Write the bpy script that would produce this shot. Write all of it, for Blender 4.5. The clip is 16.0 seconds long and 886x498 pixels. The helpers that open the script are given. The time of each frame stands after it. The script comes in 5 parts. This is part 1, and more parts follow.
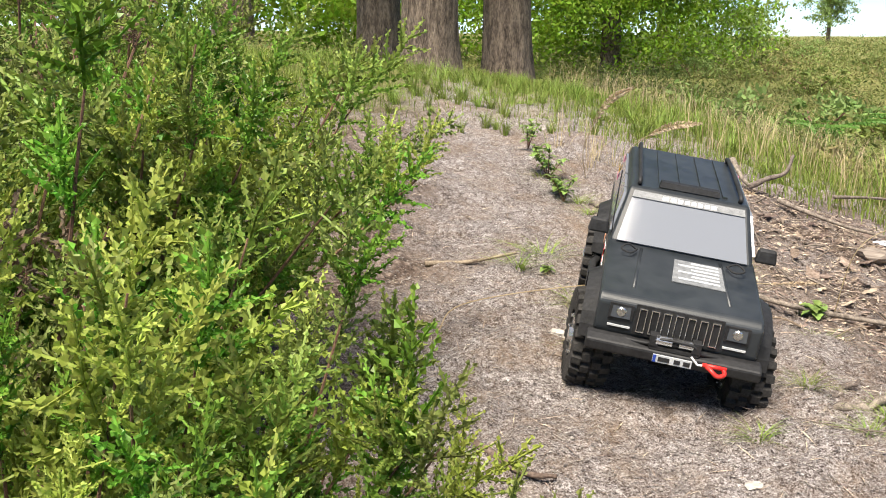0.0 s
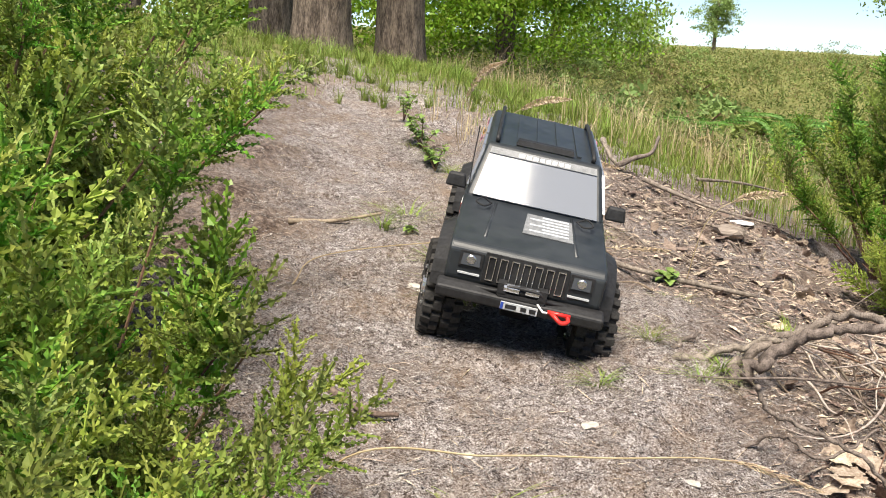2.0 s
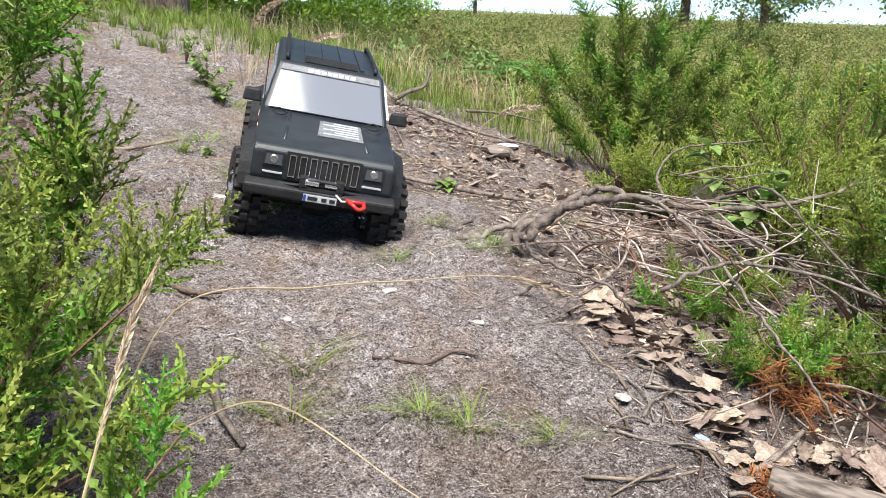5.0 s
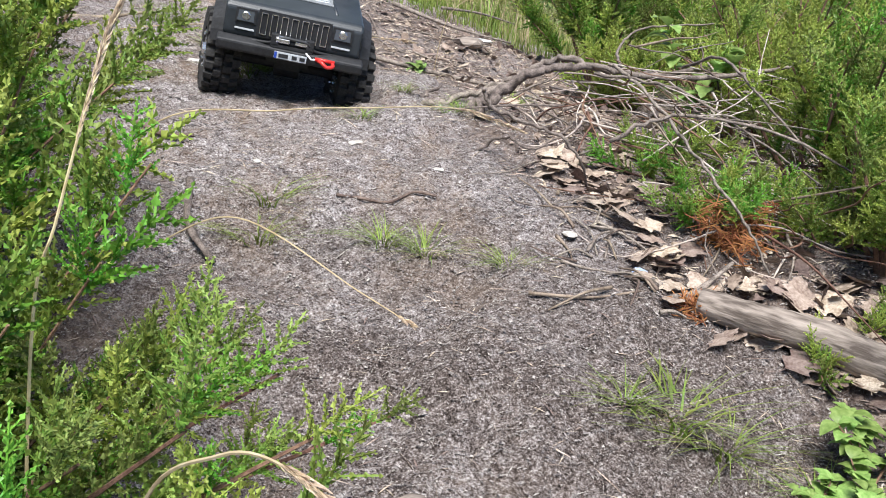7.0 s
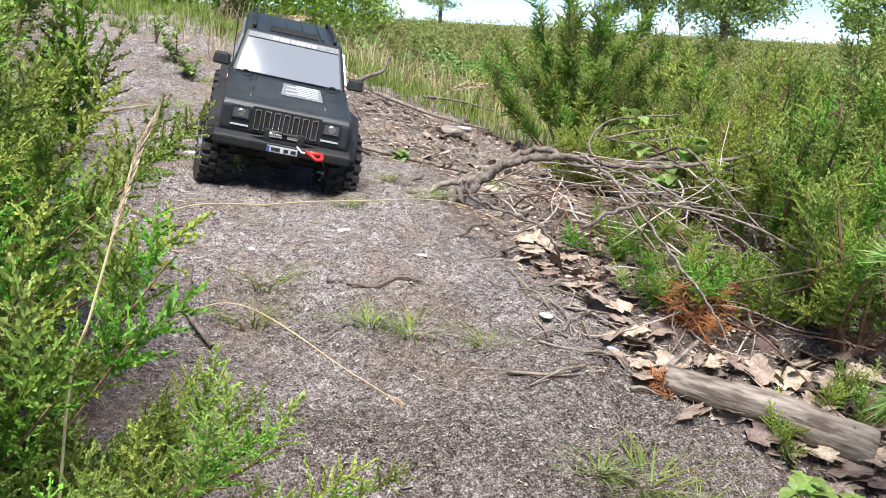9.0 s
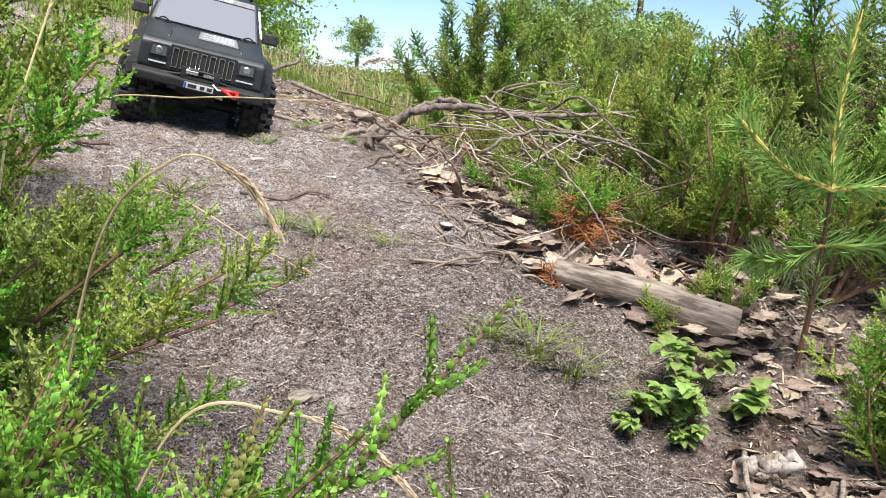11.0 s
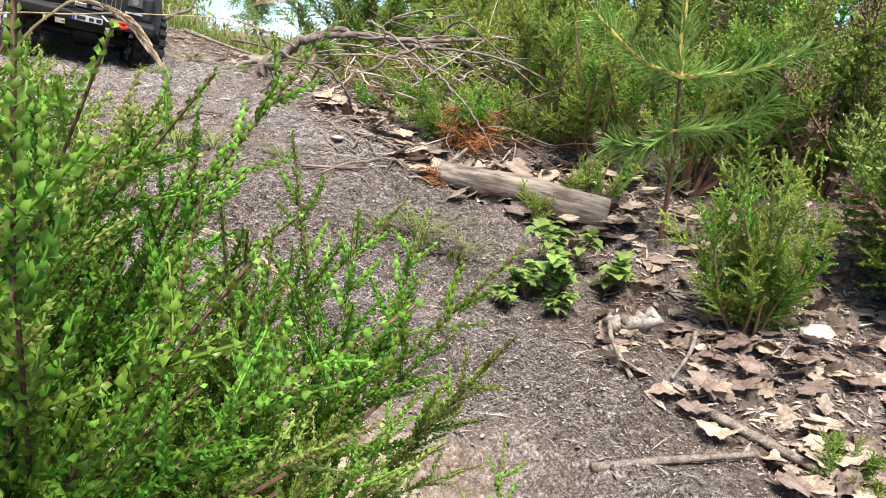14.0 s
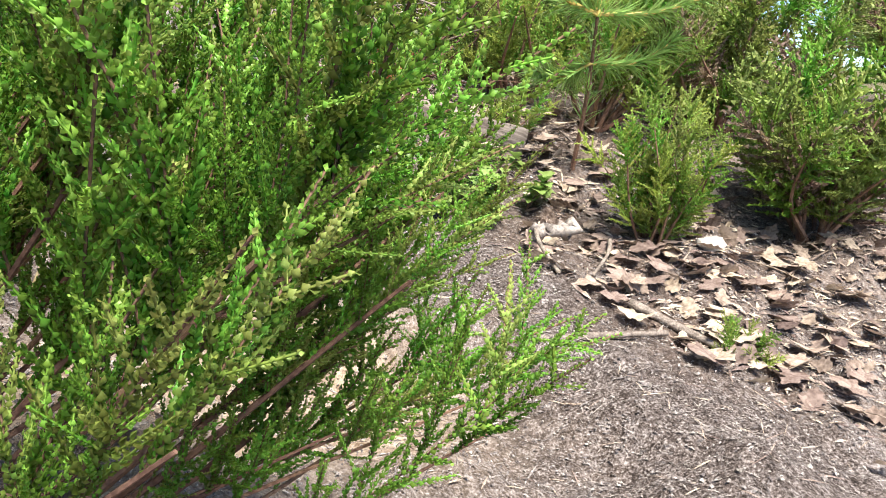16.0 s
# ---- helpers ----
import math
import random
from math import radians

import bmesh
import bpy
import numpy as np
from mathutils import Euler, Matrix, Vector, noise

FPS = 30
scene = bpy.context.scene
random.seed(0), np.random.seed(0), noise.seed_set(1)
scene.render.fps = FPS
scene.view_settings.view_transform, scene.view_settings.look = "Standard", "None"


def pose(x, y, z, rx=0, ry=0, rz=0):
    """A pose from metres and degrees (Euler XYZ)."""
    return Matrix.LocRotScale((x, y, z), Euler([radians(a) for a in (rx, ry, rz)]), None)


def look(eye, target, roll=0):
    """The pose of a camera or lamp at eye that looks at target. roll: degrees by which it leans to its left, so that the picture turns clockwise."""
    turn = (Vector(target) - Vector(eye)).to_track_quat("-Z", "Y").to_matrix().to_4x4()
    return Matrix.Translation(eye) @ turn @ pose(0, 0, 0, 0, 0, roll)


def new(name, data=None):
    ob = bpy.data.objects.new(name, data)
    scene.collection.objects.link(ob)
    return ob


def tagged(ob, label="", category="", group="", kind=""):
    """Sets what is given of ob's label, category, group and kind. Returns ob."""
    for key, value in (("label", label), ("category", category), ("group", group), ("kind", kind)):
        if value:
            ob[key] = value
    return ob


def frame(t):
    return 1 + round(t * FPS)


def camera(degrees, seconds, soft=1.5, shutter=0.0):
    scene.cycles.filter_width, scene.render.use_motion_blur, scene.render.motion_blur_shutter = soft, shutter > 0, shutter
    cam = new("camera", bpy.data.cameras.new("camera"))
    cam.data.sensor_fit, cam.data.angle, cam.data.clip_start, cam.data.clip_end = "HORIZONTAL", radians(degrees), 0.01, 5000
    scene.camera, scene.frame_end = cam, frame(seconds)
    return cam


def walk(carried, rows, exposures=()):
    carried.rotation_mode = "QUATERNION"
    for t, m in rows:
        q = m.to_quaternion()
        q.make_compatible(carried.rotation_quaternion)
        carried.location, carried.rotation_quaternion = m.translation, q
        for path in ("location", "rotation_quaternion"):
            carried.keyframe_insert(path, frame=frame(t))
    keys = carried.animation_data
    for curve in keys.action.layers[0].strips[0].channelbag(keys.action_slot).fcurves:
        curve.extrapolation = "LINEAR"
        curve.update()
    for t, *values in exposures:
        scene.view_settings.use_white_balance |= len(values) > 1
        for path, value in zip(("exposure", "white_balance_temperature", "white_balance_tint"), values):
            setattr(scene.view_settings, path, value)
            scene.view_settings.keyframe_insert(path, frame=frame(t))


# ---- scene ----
cam = camera(49.5, 16.0, soft=1.0)
PATH = [
    (0, (-0.459, -0.873, 0.367), (-0.393, 1.085, -0.033), 0.7),
    (0.5, (-0.446, -0.872, 0.361), (-0.324, 1.089, -0.013), 1.3),
    (1, (-0.434, -0.878, 0.333), (-0.251, 1.077, -0.046), 2.0),
    (1.5, (-0.424, -0.882, 0.332), (-0.187, 1.066, -0.055), 2.8),
    (2, (-0.418, -0.89, 0.321), (-0.131, 1.048, -0.081), 3.4),
    (2.5, (-0.43, -0.904, 0.298), (-0.049, 1.016, -0.11), 3.6),
    (3, (-0.447, -0.942, 0.298), (0.042, 0.957, -0.097), 3.5),
    (3.5, (-0.471, -0.966, 0.292), (0.109, 0.908, -0.097), 3.5),
    (3.7, (-0.462, -0.972, 0.286), (0.146, 0.894, -0.1), 3.1),
    (5.8, (-0.476, -1.057, 0.24), (0.271, 0.73, -0.258), 2.6),
    (6, (-0.477, -1.065, 0.228), (0.268, 0.719, -0.284), 2.6),
    (6.5, (-0.474, -1.093, 0.199), (0.284, 0.674, -0.354), 3.7),
    (7, (-0.476, -1.102, 0.197), (0.282, 0.656, -0.382), 3.9),
    (7.5, (-0.478, -1.118, 0.195), (0.292, 0.638, -0.373), 4.2),
    (8, (-0.487, -1.13, 0.216), (0.282, 0.64, -0.307), 3.9),
    (8.2, (-0.49, -1.135, 0.221), (0.279, 0.642, -0.281), 3.6),
    (10.3, (-0.527, -1.219, 0.174), (0.351, 0.548, -0.155), 4.5),
    (10.5, (-0.531, -1.234, 0.144), (0.366, 0.524, -0.179), 4.3),
    (11, (-0.524, -1.251, 0.088), (0.435, 0.477, -0.221), 5.0),
    (11.5, (-0.527, -1.286, 0.042), (0.47, 0.414, -0.299), 5.3),
    (12, (-0.532, -1.293, 0.057), (0.466, 0.41, -0.266), 4.6),
    (12.5, (-0.533, -1.319, 0.064), (0.473, 0.378, -0.261), 4.1),
    (13, (-0.538, -1.329, 0.058), (0.494, 0.351, -0.28), 3.4),
    (13.5, (-0.54, -1.336, 0.033), (0.564, 0.295, -0.313), 3.8),
    (14, (-0.54, -1.327, 0.033), (0.576, 0.292, -0.329), 3.4),
    (14.5, (-0.573, -1.348, 0.024), (0.565, 0.254, -0.35), 3.1),
    (15, (-0.593, -1.357, 0.009), (0.595, 0.203, -0.387), 3.4),
    (15.5, (-0.627, -1.344, 0.002), (0.624, 0.162, -0.405), 4.5),
    (16, (-0.643, -1.358, -0.017), (0.688, 0.084, -0.407), 5.7),
]
walk(cam, [(t, look(eye, target, roll)) for t, eye, target, roll in PATH], [(0, 1.76, 7300, 10), (3.7, 1.62, 7200, 10), (5.8, 1.62, 6200, 10), (8.2, 1.7, 6300, 10), (12.0, 1.76, 6700, 10), (13.5, 1.72, 6700, 10), (14.0, 1.8, 6800, 10), (15.0, 1.96, 6800, 10), (16, 2.2, 6800, 10)])

# ---- world, sun ----
world = bpy.data.worlds.new("sky")
scene.world = world
world.use_nodes = True
wn = world.node_tree
sky = wn.nodes.new("ShaderNodeTexSky")
sky.sky_type, sky.sun_disc = "NISHITA", False
sky.sun_elevation, sky.sun_rotation = radians(58), radians(200)
sky.air_density, sky.dust_density, sky.ozone_density = 0.5, 0.0, 1.6
wn.nodes["Background"].inputs["Strength"].default_value = 0.06
wn.links.new(sky.outputs["Color"], wn.nodes["Background"].inputs["Color"])
sun = new("sun", bpy.data.lights.new("sun", "SUN"))
sun.data.energy, sun.data.angle, sun.data.color = 2.7, radians(30), (1.0, 0.965, 0.91)
sun.matrix_world = look((0, 0, 0), (0.2, 0.5, -0.95))


# ---- mesh helpers ----
class Mesh:
    """Collects points and faces of one mesh."""

    def __init__(self):
        self.v, self.f = [], []

    def add(self, pts, faces):
        n = len(self.v)
        self.v.extend(tuple(p) for p in pts)
        self.f.extend(tuple(i + n for i in f) for f in faces)

    def tube(self, path, radii, sides=6, cap=True):
        path = [Vector(p) for p in path]
        pts, n = [], len(path)
        side = None
        for i, p in enumerate(path):
            d = (path[min(i + 1, n - 1)] - path[max(i - 1, 0)])
            d = d.normalized() if d.length > 1e-9 else Vector((0, 0, 1))
            if side is None:
                side = d.orthogonal().normalized()
            side = (side - d * side.dot(d)).normalized()
            up = d.cross(side)
            r = radii[i] if hasattr(radii, "__len__") else radii
            for k in range(sides):
                a = 2 * math.pi * k / sides
                pts.append(p + side * math.cos(a) * r + up * math.sin(a) * r)
        faces = [(i * sides + k, i * sides + (k + 1) % sides, (i + 1) * sides + (k + 1) % sides, (i + 1) * sides + k)
                 for i in range(n - 1) for k in range(sides)]
        if cap:
            faces += [tuple(range(sides))[::-1], tuple((n - 1) * sides + k for k in range(sides))]
        self.add(pts, faces)

    def box(self, lo, hi, taper=0.0):
        (a, b, c), (d, e, f) = lo, hi
        t = taper
        self.add([(a, b, c), (d, b, c), (d, e, c), (a, e, c), (a + t, b + t, f), (d - t, b + t, f), (d - t, e - t, f), (a + t, e - t, f)],
                 [(3, 2, 1, 0), (4, 5, 6, 7), (0, 1, 5, 4), (1, 2, 6, 5), (2, 3, 7, 6), (3, 0, 4, 7)])

    def prism(self, outline, x0, x1, inset=0.0):
        """An outline of (y, z) drawn across x from x0 to x1."""
        n = len(outline)
        pts = [(x0, y, z) for y, z in outline] + [(x1, y, z) for y, z in outline]
        self.add(pts, [tuple(range(n))[::-1], tuple(range(n, 2 * n))] + [(k, (k + 1) % n, n + (k + 1) % n, n + k) for k in range(n)])

    def data(self, name, material=None, soft=False):
        me = bpy.data.meshes.new(name)
        me.from_pydata(self.v, [], self.f)
        if soft:
            me.polygons.foreach_set("use_smooth", [True] * len(me.polygons))
        if material:
            me.materials.append(material)
        me.update()
        return me


def part(name, mesh, material, parent=None, label="", soft=False, at=None):
    """Links a Mesh, or mesh data, as one object under a thing or a part."""
    data = mesh if isinstance(mesh, bpy.types.Mesh) else mesh.data(name, material, soft)
    ob = new(name, data)
    if parent:
        ob.parent = parent
    if at is not None:
        ob.matrix_basis = at
    if label:
        ob["label"] = label
    return ob


def thing(name, label, category, m=None, group="", kind=""):
    ob = new(name)
    ob.empty_display_size = 0.05
    if m is not None:
        ob.matrix_basis = m
    return tagged(ob, label, category, group, kind)


def bevelled(ob, width, segments=2):
    b = ob.modifiers.new("bevel", "BEVEL")
    b.width, b.segments, b.limit_method = width, segments, "ANGLE"
    return ob


def curve(points, n=8):
    """A smooth way through a few points."""
    p = [Vector(q) for q in points]
    p = [p[0] * 2 - p[1]] + p + [p[-1] * 2 - p[-2]]
    out = []
    for i in range(1, len(p) - 2):
        for k in range(n):
            t = k / n
            out.append(0.5 * (2 * p[i] + (p[i + 1] - p[i - 1]) * t + (2 * p[i - 1] - 5 * p[i] + 4 * p[i + 1] - p[i + 2]) * t * t
                              + (3 * p[i] - p[i - 1] - 3 * p[i + 1] + p[i + 2]) * t**3))
    return out + [p[-2]]


def taper(n, a, b):
    return [a + (b - a) * i / max(1, n - 1) for i in range(n)]


# ---- materials ----
def mat(name, a, b, rough=0.8, scale=20.0, bump=0.3, fine=6.0, metal=0.0, vary=0.0, island=0.0, third=None, stretch=(1, 1, 1), spec=0.4, thin=0.0,
        distance=0.002, tip=None):
    """A node material: two colours mixed by noise at two scales, a bump, and shifts by object and by piece."""
    m = bpy.data.materials.new(name)
    m.use_nodes = True
    nt = m.node_tree
    n, li = nt.nodes, nt.links
    bsdf = n["Principled BSDF"]
    co = n.new("ShaderNodeTexCoord")
    mp = n.new("ShaderNodeMapping")
    mp.inputs["Scale"].default_value = stretch
    li.new(co.outputs["Object"], mp.inputs["Vector"])
    n1, n2 = n.new("ShaderNodeTexNoise"), n.new("ShaderNodeTexNoise")
    n1.inputs["Scale"].default_value, n1.inputs["Detail"].default_value = scale, 5
    n2.inputs["Scale"].default_value, n2.inputs["Detail"].default_value = scale * fine, 4
    for q in (n1, n2):
        li.new(mp.outputs["Vector"], q.inputs["Vector"])
    add = n.new("ShaderNodeMath")
    add.operation = "ADD"
    li.new(n1.outputs["Fac"], add.inputs[0])
    li.new(n2.outputs["Fac"], add.inputs[1])
    ramp = n.new("ShaderNodeValToRGB")
    ramp.color_ramp.elements[0].position, ramp.color_ramp.elements[0].color = 0.38, (*a, 1)
    ramp.color_ramp.elements[1].position, ramp.color_ramp.elements[1].color = 0.62, (*b, 1)
    if third:
        e = ramp.color_ramp.elements.new(0.5)
        e.color = (*third, 1)
    half = n.new("ShaderNodeMath")
    half.operation = "MULTIPLY"
    half.inputs[1].default_value = 0.5
    li.new(add.outputs[0], half.inputs[0])
    li.new(half.outputs[0], ramp.inputs["Fac"])
    col = ramp.outputs["Color"]
    if tip:
        sp = n.new("ShaderNodeSeparateXYZ")
        li.new(co.outputs["Object"], sp.inputs[0])
        age = n.new("ShaderNodeMapRange")
        age.inputs["From Min"].default_value, age.inputs["From Max"].default_value = 0.02, 0.075
        age.inputs["To Min"].default_value, age.inputs["To Max"].default_value = 0.0, 0.85
        li.new(sp.outputs["Z"], age.inputs["Value"])
        young = n.new("ShaderNodeMix")
        young.data_type = "RGBA"
        young.inputs[7].default_value = (*tip, 1)
        li.new(age.outputs[0], young.inputs["Factor"])
        li.new(col, young.inputs[6])
        col = young.outputs[2]
    for amount, node, out in ((vary, "ShaderNodeObjectInfo", "Random"), (island, "ShaderNodeNewGeometry", "Random Per Island")):
        if amount:
            src = n.new(node)
            hsv = n.new("ShaderNodeHueSaturation")
            r1 = n.new("ShaderNodeMapRange")
            r1.inputs["To Min"].default_value, r1.inputs["To Max"].default_value = 1 - amount, 1 + amount
            r2 = n.new("ShaderNodeMapRange")
            r2.inputs["To Min"].default_value, r2.inputs["To Max"].default_value = 0.5 - 0.05 * amount, 0.5 + 0.05 * amount
            li.new(src.outputs[out], r1.inputs["Value"])
            li.new(src.outputs[out], r2.inputs["Value"])
            li.new(r1.outputs[0], hsv.inputs["Value"])
            li.new(r2.outputs[0], hsv.inputs["Hue"])
            li.new(col, hsv.inputs["Color"])
            col = hsv.outputs["Color"]
    li.new(col, bsdf.inputs["Base Color"])
    bsdf.inputs["Roughness"].default_value, bsdf.inputs["Metallic"].default_value = rough, metal
    bsdf.inputs["Specular IOR Level"].default_value = spec
    if bump:
        bp = n.new("ShaderNodeBump")
        bp.inputs["Strength"].default_value, bp.inputs["Distance"].default_value = bump, distance
        li.new(half.outputs[0], bp.inputs["Height"])
        li.new(bp.outputs["Normal"], bsdf.inputs["Normal"])
    if thin:
        tr = n.new("ShaderNodeBsdfTranslucent")
        mix = n.new("ShaderNodeMixShader")
        mix.inputs["Fac"].default_value = thin
        li.new(col, tr.inputs["Color"])
        li.new(bsdf.outputs["BSDF"], mix.inputs[1])
        li.new(tr.outputs["BSDF"], mix.inputs[2])
        li.new(mix.outputs["Shader"], n["Material Output"].inputs["Surface"])
    return m


def ground_material():
    """Grey sand with dark crumbs and pale fibres on the path, moss and grass beside it, heath further off."""
    m = bpy.data.materials.new("sandy_soil")
    m.use_nodes = True
    nt = m.node_tree
    n, li = nt.nodes, nt.links
    bsdf = n["Principled BSDF"]
    co = n.new("ShaderNodeTexCoord")

    def tex(kind, scale, detail=4.0, stretch=None, rough=0.6, twist=0.0):
        q = n.new(kind)
        q.inputs["Scale"].default_value = scale
        if kind == "ShaderNodeTexNoise":
            q.inputs["Detail"].default_value, q.inputs["Roughness"].default_value = detail, rough
            q.inputs["Distortion"].default_value = twist
        src = co.outputs["Object"]
        if stretch:
            mp = n.new("ShaderNodeMapping")
            mp.inputs["Scale"].default_value = stretch[:3]
            mp.inputs["Rotation"].default_value = (0, 0, stretch[3])
            li.new(src, mp.inputs["Vector"])
            src = mp.outputs["Vector"]
        li.new(src, q.inputs["Vector"])
        return q.outputs["Fac"] if kind == "ShaderNodeTexNoise" else q.outputs["Distance"]

    def ramp(fac, stops):
        q = n.new("ShaderNodeValToRGB")
        e = q.color_ramp.elements
        e[0].position, e[0].color = stops[0][0], (*stops[0][1], 1)
        e[1].position, e[1].color = stops[-1][0], (*stops[-1][1], 1)
        for p, c in stops[1:-1]:
            e.new(p).color = (*c, 1)
        li.new(fac, q.inputs["Fac"])
        return q.outputs["Color"]

    def blend(fac, a, b):
        q = n.new("ShaderNodeMix")
        q.data_type = "RGBA"
        li.new(fac, q.inputs["Factor"])
        li.new(a, q.inputs[6])
        li.new(b, q.inputs[7])
        return q.outputs[2]

    def both(a, b):
        q = n.new("ShaderNodeMath")
        q.operation = "ADD"
        li.new(a, q.inputs[0])
        li.new(b, q.inputs[1])
        h = n.new("ShaderNodeMath")
        h.operation = "MULTIPLY"
        h.inputs[1].default_value = 0.5
        li.new(q.outputs[0], h.inputs[0])
        return h.outputs[0]

    grain = both(tex("ShaderNodeTexNoise", 520, 3, None, 0.75), tex("ShaderNodeTexNoise", 120, 7, None, 0.82, 0.8))
    sand = ramp(grain, [(0.42, (0.05, 0.037, 0.033)), (0.46, (0.17, 0.14, 0.132)), (0.50, (0.32, 0.282, 0.272)), (0.55, (0.48, 0.442, 0.432)), (0.61, (0.76, 0.73, 0.715))])
    stain = ramp(tex("ShaderNodeTexNoise", 7, 8, None, 0.78), [(0.49, (0.0, 0.0, 0.0)), (0.64, (0.85, 0.85, 0.85))])
    dark = ramp(grain, [(0.42, (0.03, 0.022, 0.019)), (0.48, (0.13, 0.103, 0.094)), (0.54, (0.3, 0.258, 0.243)), (0.61, (0.62, 0.58, 0.56))])
    col = blend(stain, sand, dark)
    clods = ramp(tex("ShaderNodeTexNoise", 95, 5, None, 0.8, 0.8), [(0.40, (0.7, 0.7, 0.7)), (0.47, (0.0, 0.0, 0.0))])
    col = blend(clods, col, dark)
    fibres = tex("ShaderNodeTexNoise", 60, 3, (1, 7, 1, 0.5), 0.7)
    col = blend(ramp(fibres, [(0.57, (0, 0, 0)), (0.66, (0.55, 0.55, 0.55))]), col, ramp(fibres, [(0.5, (0.1, 0.075, 0.06)), (0.7, (0.30, 0.25, 0.2))]))
    warm = ramp(tex("ShaderNodeTexNoise", 9, 7, None, 0.75), [(0.46, (0, 0, 0)), (0.64, (0.8, 0.8, 0.8))])
    col = blend(warm, col, ramp(grain, [(0.35, (0.09, 0.055, 0.038)), (0.65, (0.40, 0.31, 0.24))]))
    attr = n.new("ShaderNodeVertexColor")
    attr.layer_name = "cover"
    sep = n.new("ShaderNodeSeparateColor")
    li.new(attr.outputs["Color"], sep.inputs["Color"])
    grass = ramp(tex("ShaderNodeTexNoise", 9, 6, None, 0.7), [(0.3, (0.09, 0.105, 0.03)), (0.5, (0.19, 0.2, 0.065)), (0.72, (0.36, 0.3, 0.15))])
    litter = ramp(tex("ShaderNodeTexNoise", 110, 4, None, 0.75), [(0.34, (0.028, 0.019, 0.015)), (0.5, (0.12, 0.085, 0.068)), (0.68, (0.36, 0.285, 0.235))])
    dark_brown = ramp(grain, [(0.41, (0.022, 0.016, 0.013)), (0.48, (0.095, 0.074, 0.065)), (0.54, (0.22, 0.183, 0.168)), (0.61, (0.5, 0.455, 0.43))])
    col = blend(attr.outputs["Alpha"], col, dark_brown)
    col = blend(sep.outputs["Red"], col, litter)
    col = blend(sep.outputs["Green"], col, grass)
    col = blend(sep.outputs["Blue"], col, ramp(tex("ShaderNodeTexNoise", 90, 5, None, 0.7), [(0.35, (0.26, 0.18, 0.12)), (0.65, (0.62, 0.5, 0.38))]))
    li.new(col, bsdf.inputs["Base Color"])
    bsdf.inputs["Roughness"].default_value = 0.95
    bsdf.inputs["Specular IOR Level"].default_value = 0.15
    b1, b2 = n.new("ShaderNodeBump"), n.new("ShaderNodeBump")
    b1.inputs["Strength"].default_value, b1.inputs["Distance"].default_value = 0.55, 0.003
    b2.inputs["Strength"].default_value, b2.inputs["Distance"].default_value = 0.8, 0.014
    li.new(grain, b1.inputs["Height"])
    li.new(tex("ShaderNodeTexNoise", 60, 6, None, 0.75, 0.8), b2.inputs["Height"])
    li.new(b1.outputs["Normal"], b2.inputs["Normal"])
    li.new(b2.outputs["Normal"], bsdf.inputs["Normal"])
    return m


def glass(name, tint, rough=0.03, clear=0.6):
    m = bpy.data.materials.new(name)
    m.use_nodes = True
    b = m.node_tree.nodes["Principled BSDF"]
    b.inputs["Base Color"].default_value = (*tint, 1)
    b.inputs["Roughness"].default_value = rough
    b.inputs["Transmission Weight"].default_value = clear
    b.inputs["IOR"].default_value = 1.5
    b.inputs["Specular IOR Level"].default_value = 0.4
    return m


M_soil = ground_material()
M_leaf = mat("heather_leaf", (0.13, 0.22, 0.035), (0.3, 0.4, 0.075), 0.5, 60, 0, island=0.35, vary=0.25, thin=0.4, tip=(0.40, 0.45, 0.13))
M_leaf_yellow = mat("heather_leaf_young", (0.27, 0.35, 0.05), (0.44, 0.5, 0.12), 0.55, 60, 0, island=0.25, vary=0.15, thin=0.3)
M_leaf_dark = mat("heather_leaf_old", (0.135, 0.18, 0.04), (0.27, 0.32, 0.085), 0.6, 60, 0, island=0.3, vary=0.25, thin=0.2)
M_leaf_fresh = mat("heather_leaf_fresh", (0.066, 0.19, 0.018), (0.175, 0.355, 0.042), 0.4, 60, 0, island=0.35, vary=0.25, thin=0.32, tip=(0.28, 0.46, 0.075))
M_leaf_brown = mat("heather_withered", (0.16, 0.1, 0.06), (0.36, 0.27, 0.2), 0.8, 60, 0, island=0.4, vary=0.3, thin=0.15)
M_stem = mat("heather_stem", (0.10, 0.05, 0.035), (0.26, 0.15, 0.10), 0.85, 90, 0.5, vary=0.25)
M_deadwood = mat("dead_branch", (0.08, 0.062, 0.052), (0.32, 0.265, 0.225), 0.85, 120, 0.7, stretch=(1, 1, 1), vary=0.25, third=(0.19, 0.155, 0.13))
M_twig = mat("dry_twig", (0.09, 0.062, 0.047), (0.28, 0.215, 0.165), 0.85, 60, 0.5, vary=0.35)
M_palewood = mat("pale_twig", (0.25, 0.19, 0.16), (0.6, 0.52, 0.46), 0.85, 60, 0.4, vary=0.3)
M_log = mat("weathered_log", (0.09, 0.07, 0.057), (0.35, 0.295, 0.25), 0.9, 85, 0.9, third=(0.24, 0.198, 0.166), stretch=(1, 0.16, 1), fine=3.0, distance=0.004)
M_birch = mat("birch_bark", (0.12, 0.1, 0.085), (0.4, 0.36, 0.315), 0.7, 60, 0.4, third=(0.3, 0.26, 0.23))
M_oakleaf = mat("dead_oak_leaf", (0.2, 0.135, 0.1), (0.52, 0.42, 0.345), 0.7, 50, 0.3, vary=0.45, thin=0.15)
M_carpet = mat("old_leaf_layer", (0.1, 0.065, 0.048), (0.34, 0.26, 0.21), 0.75, 50, 0.3, island=0.5, thin=0.1)
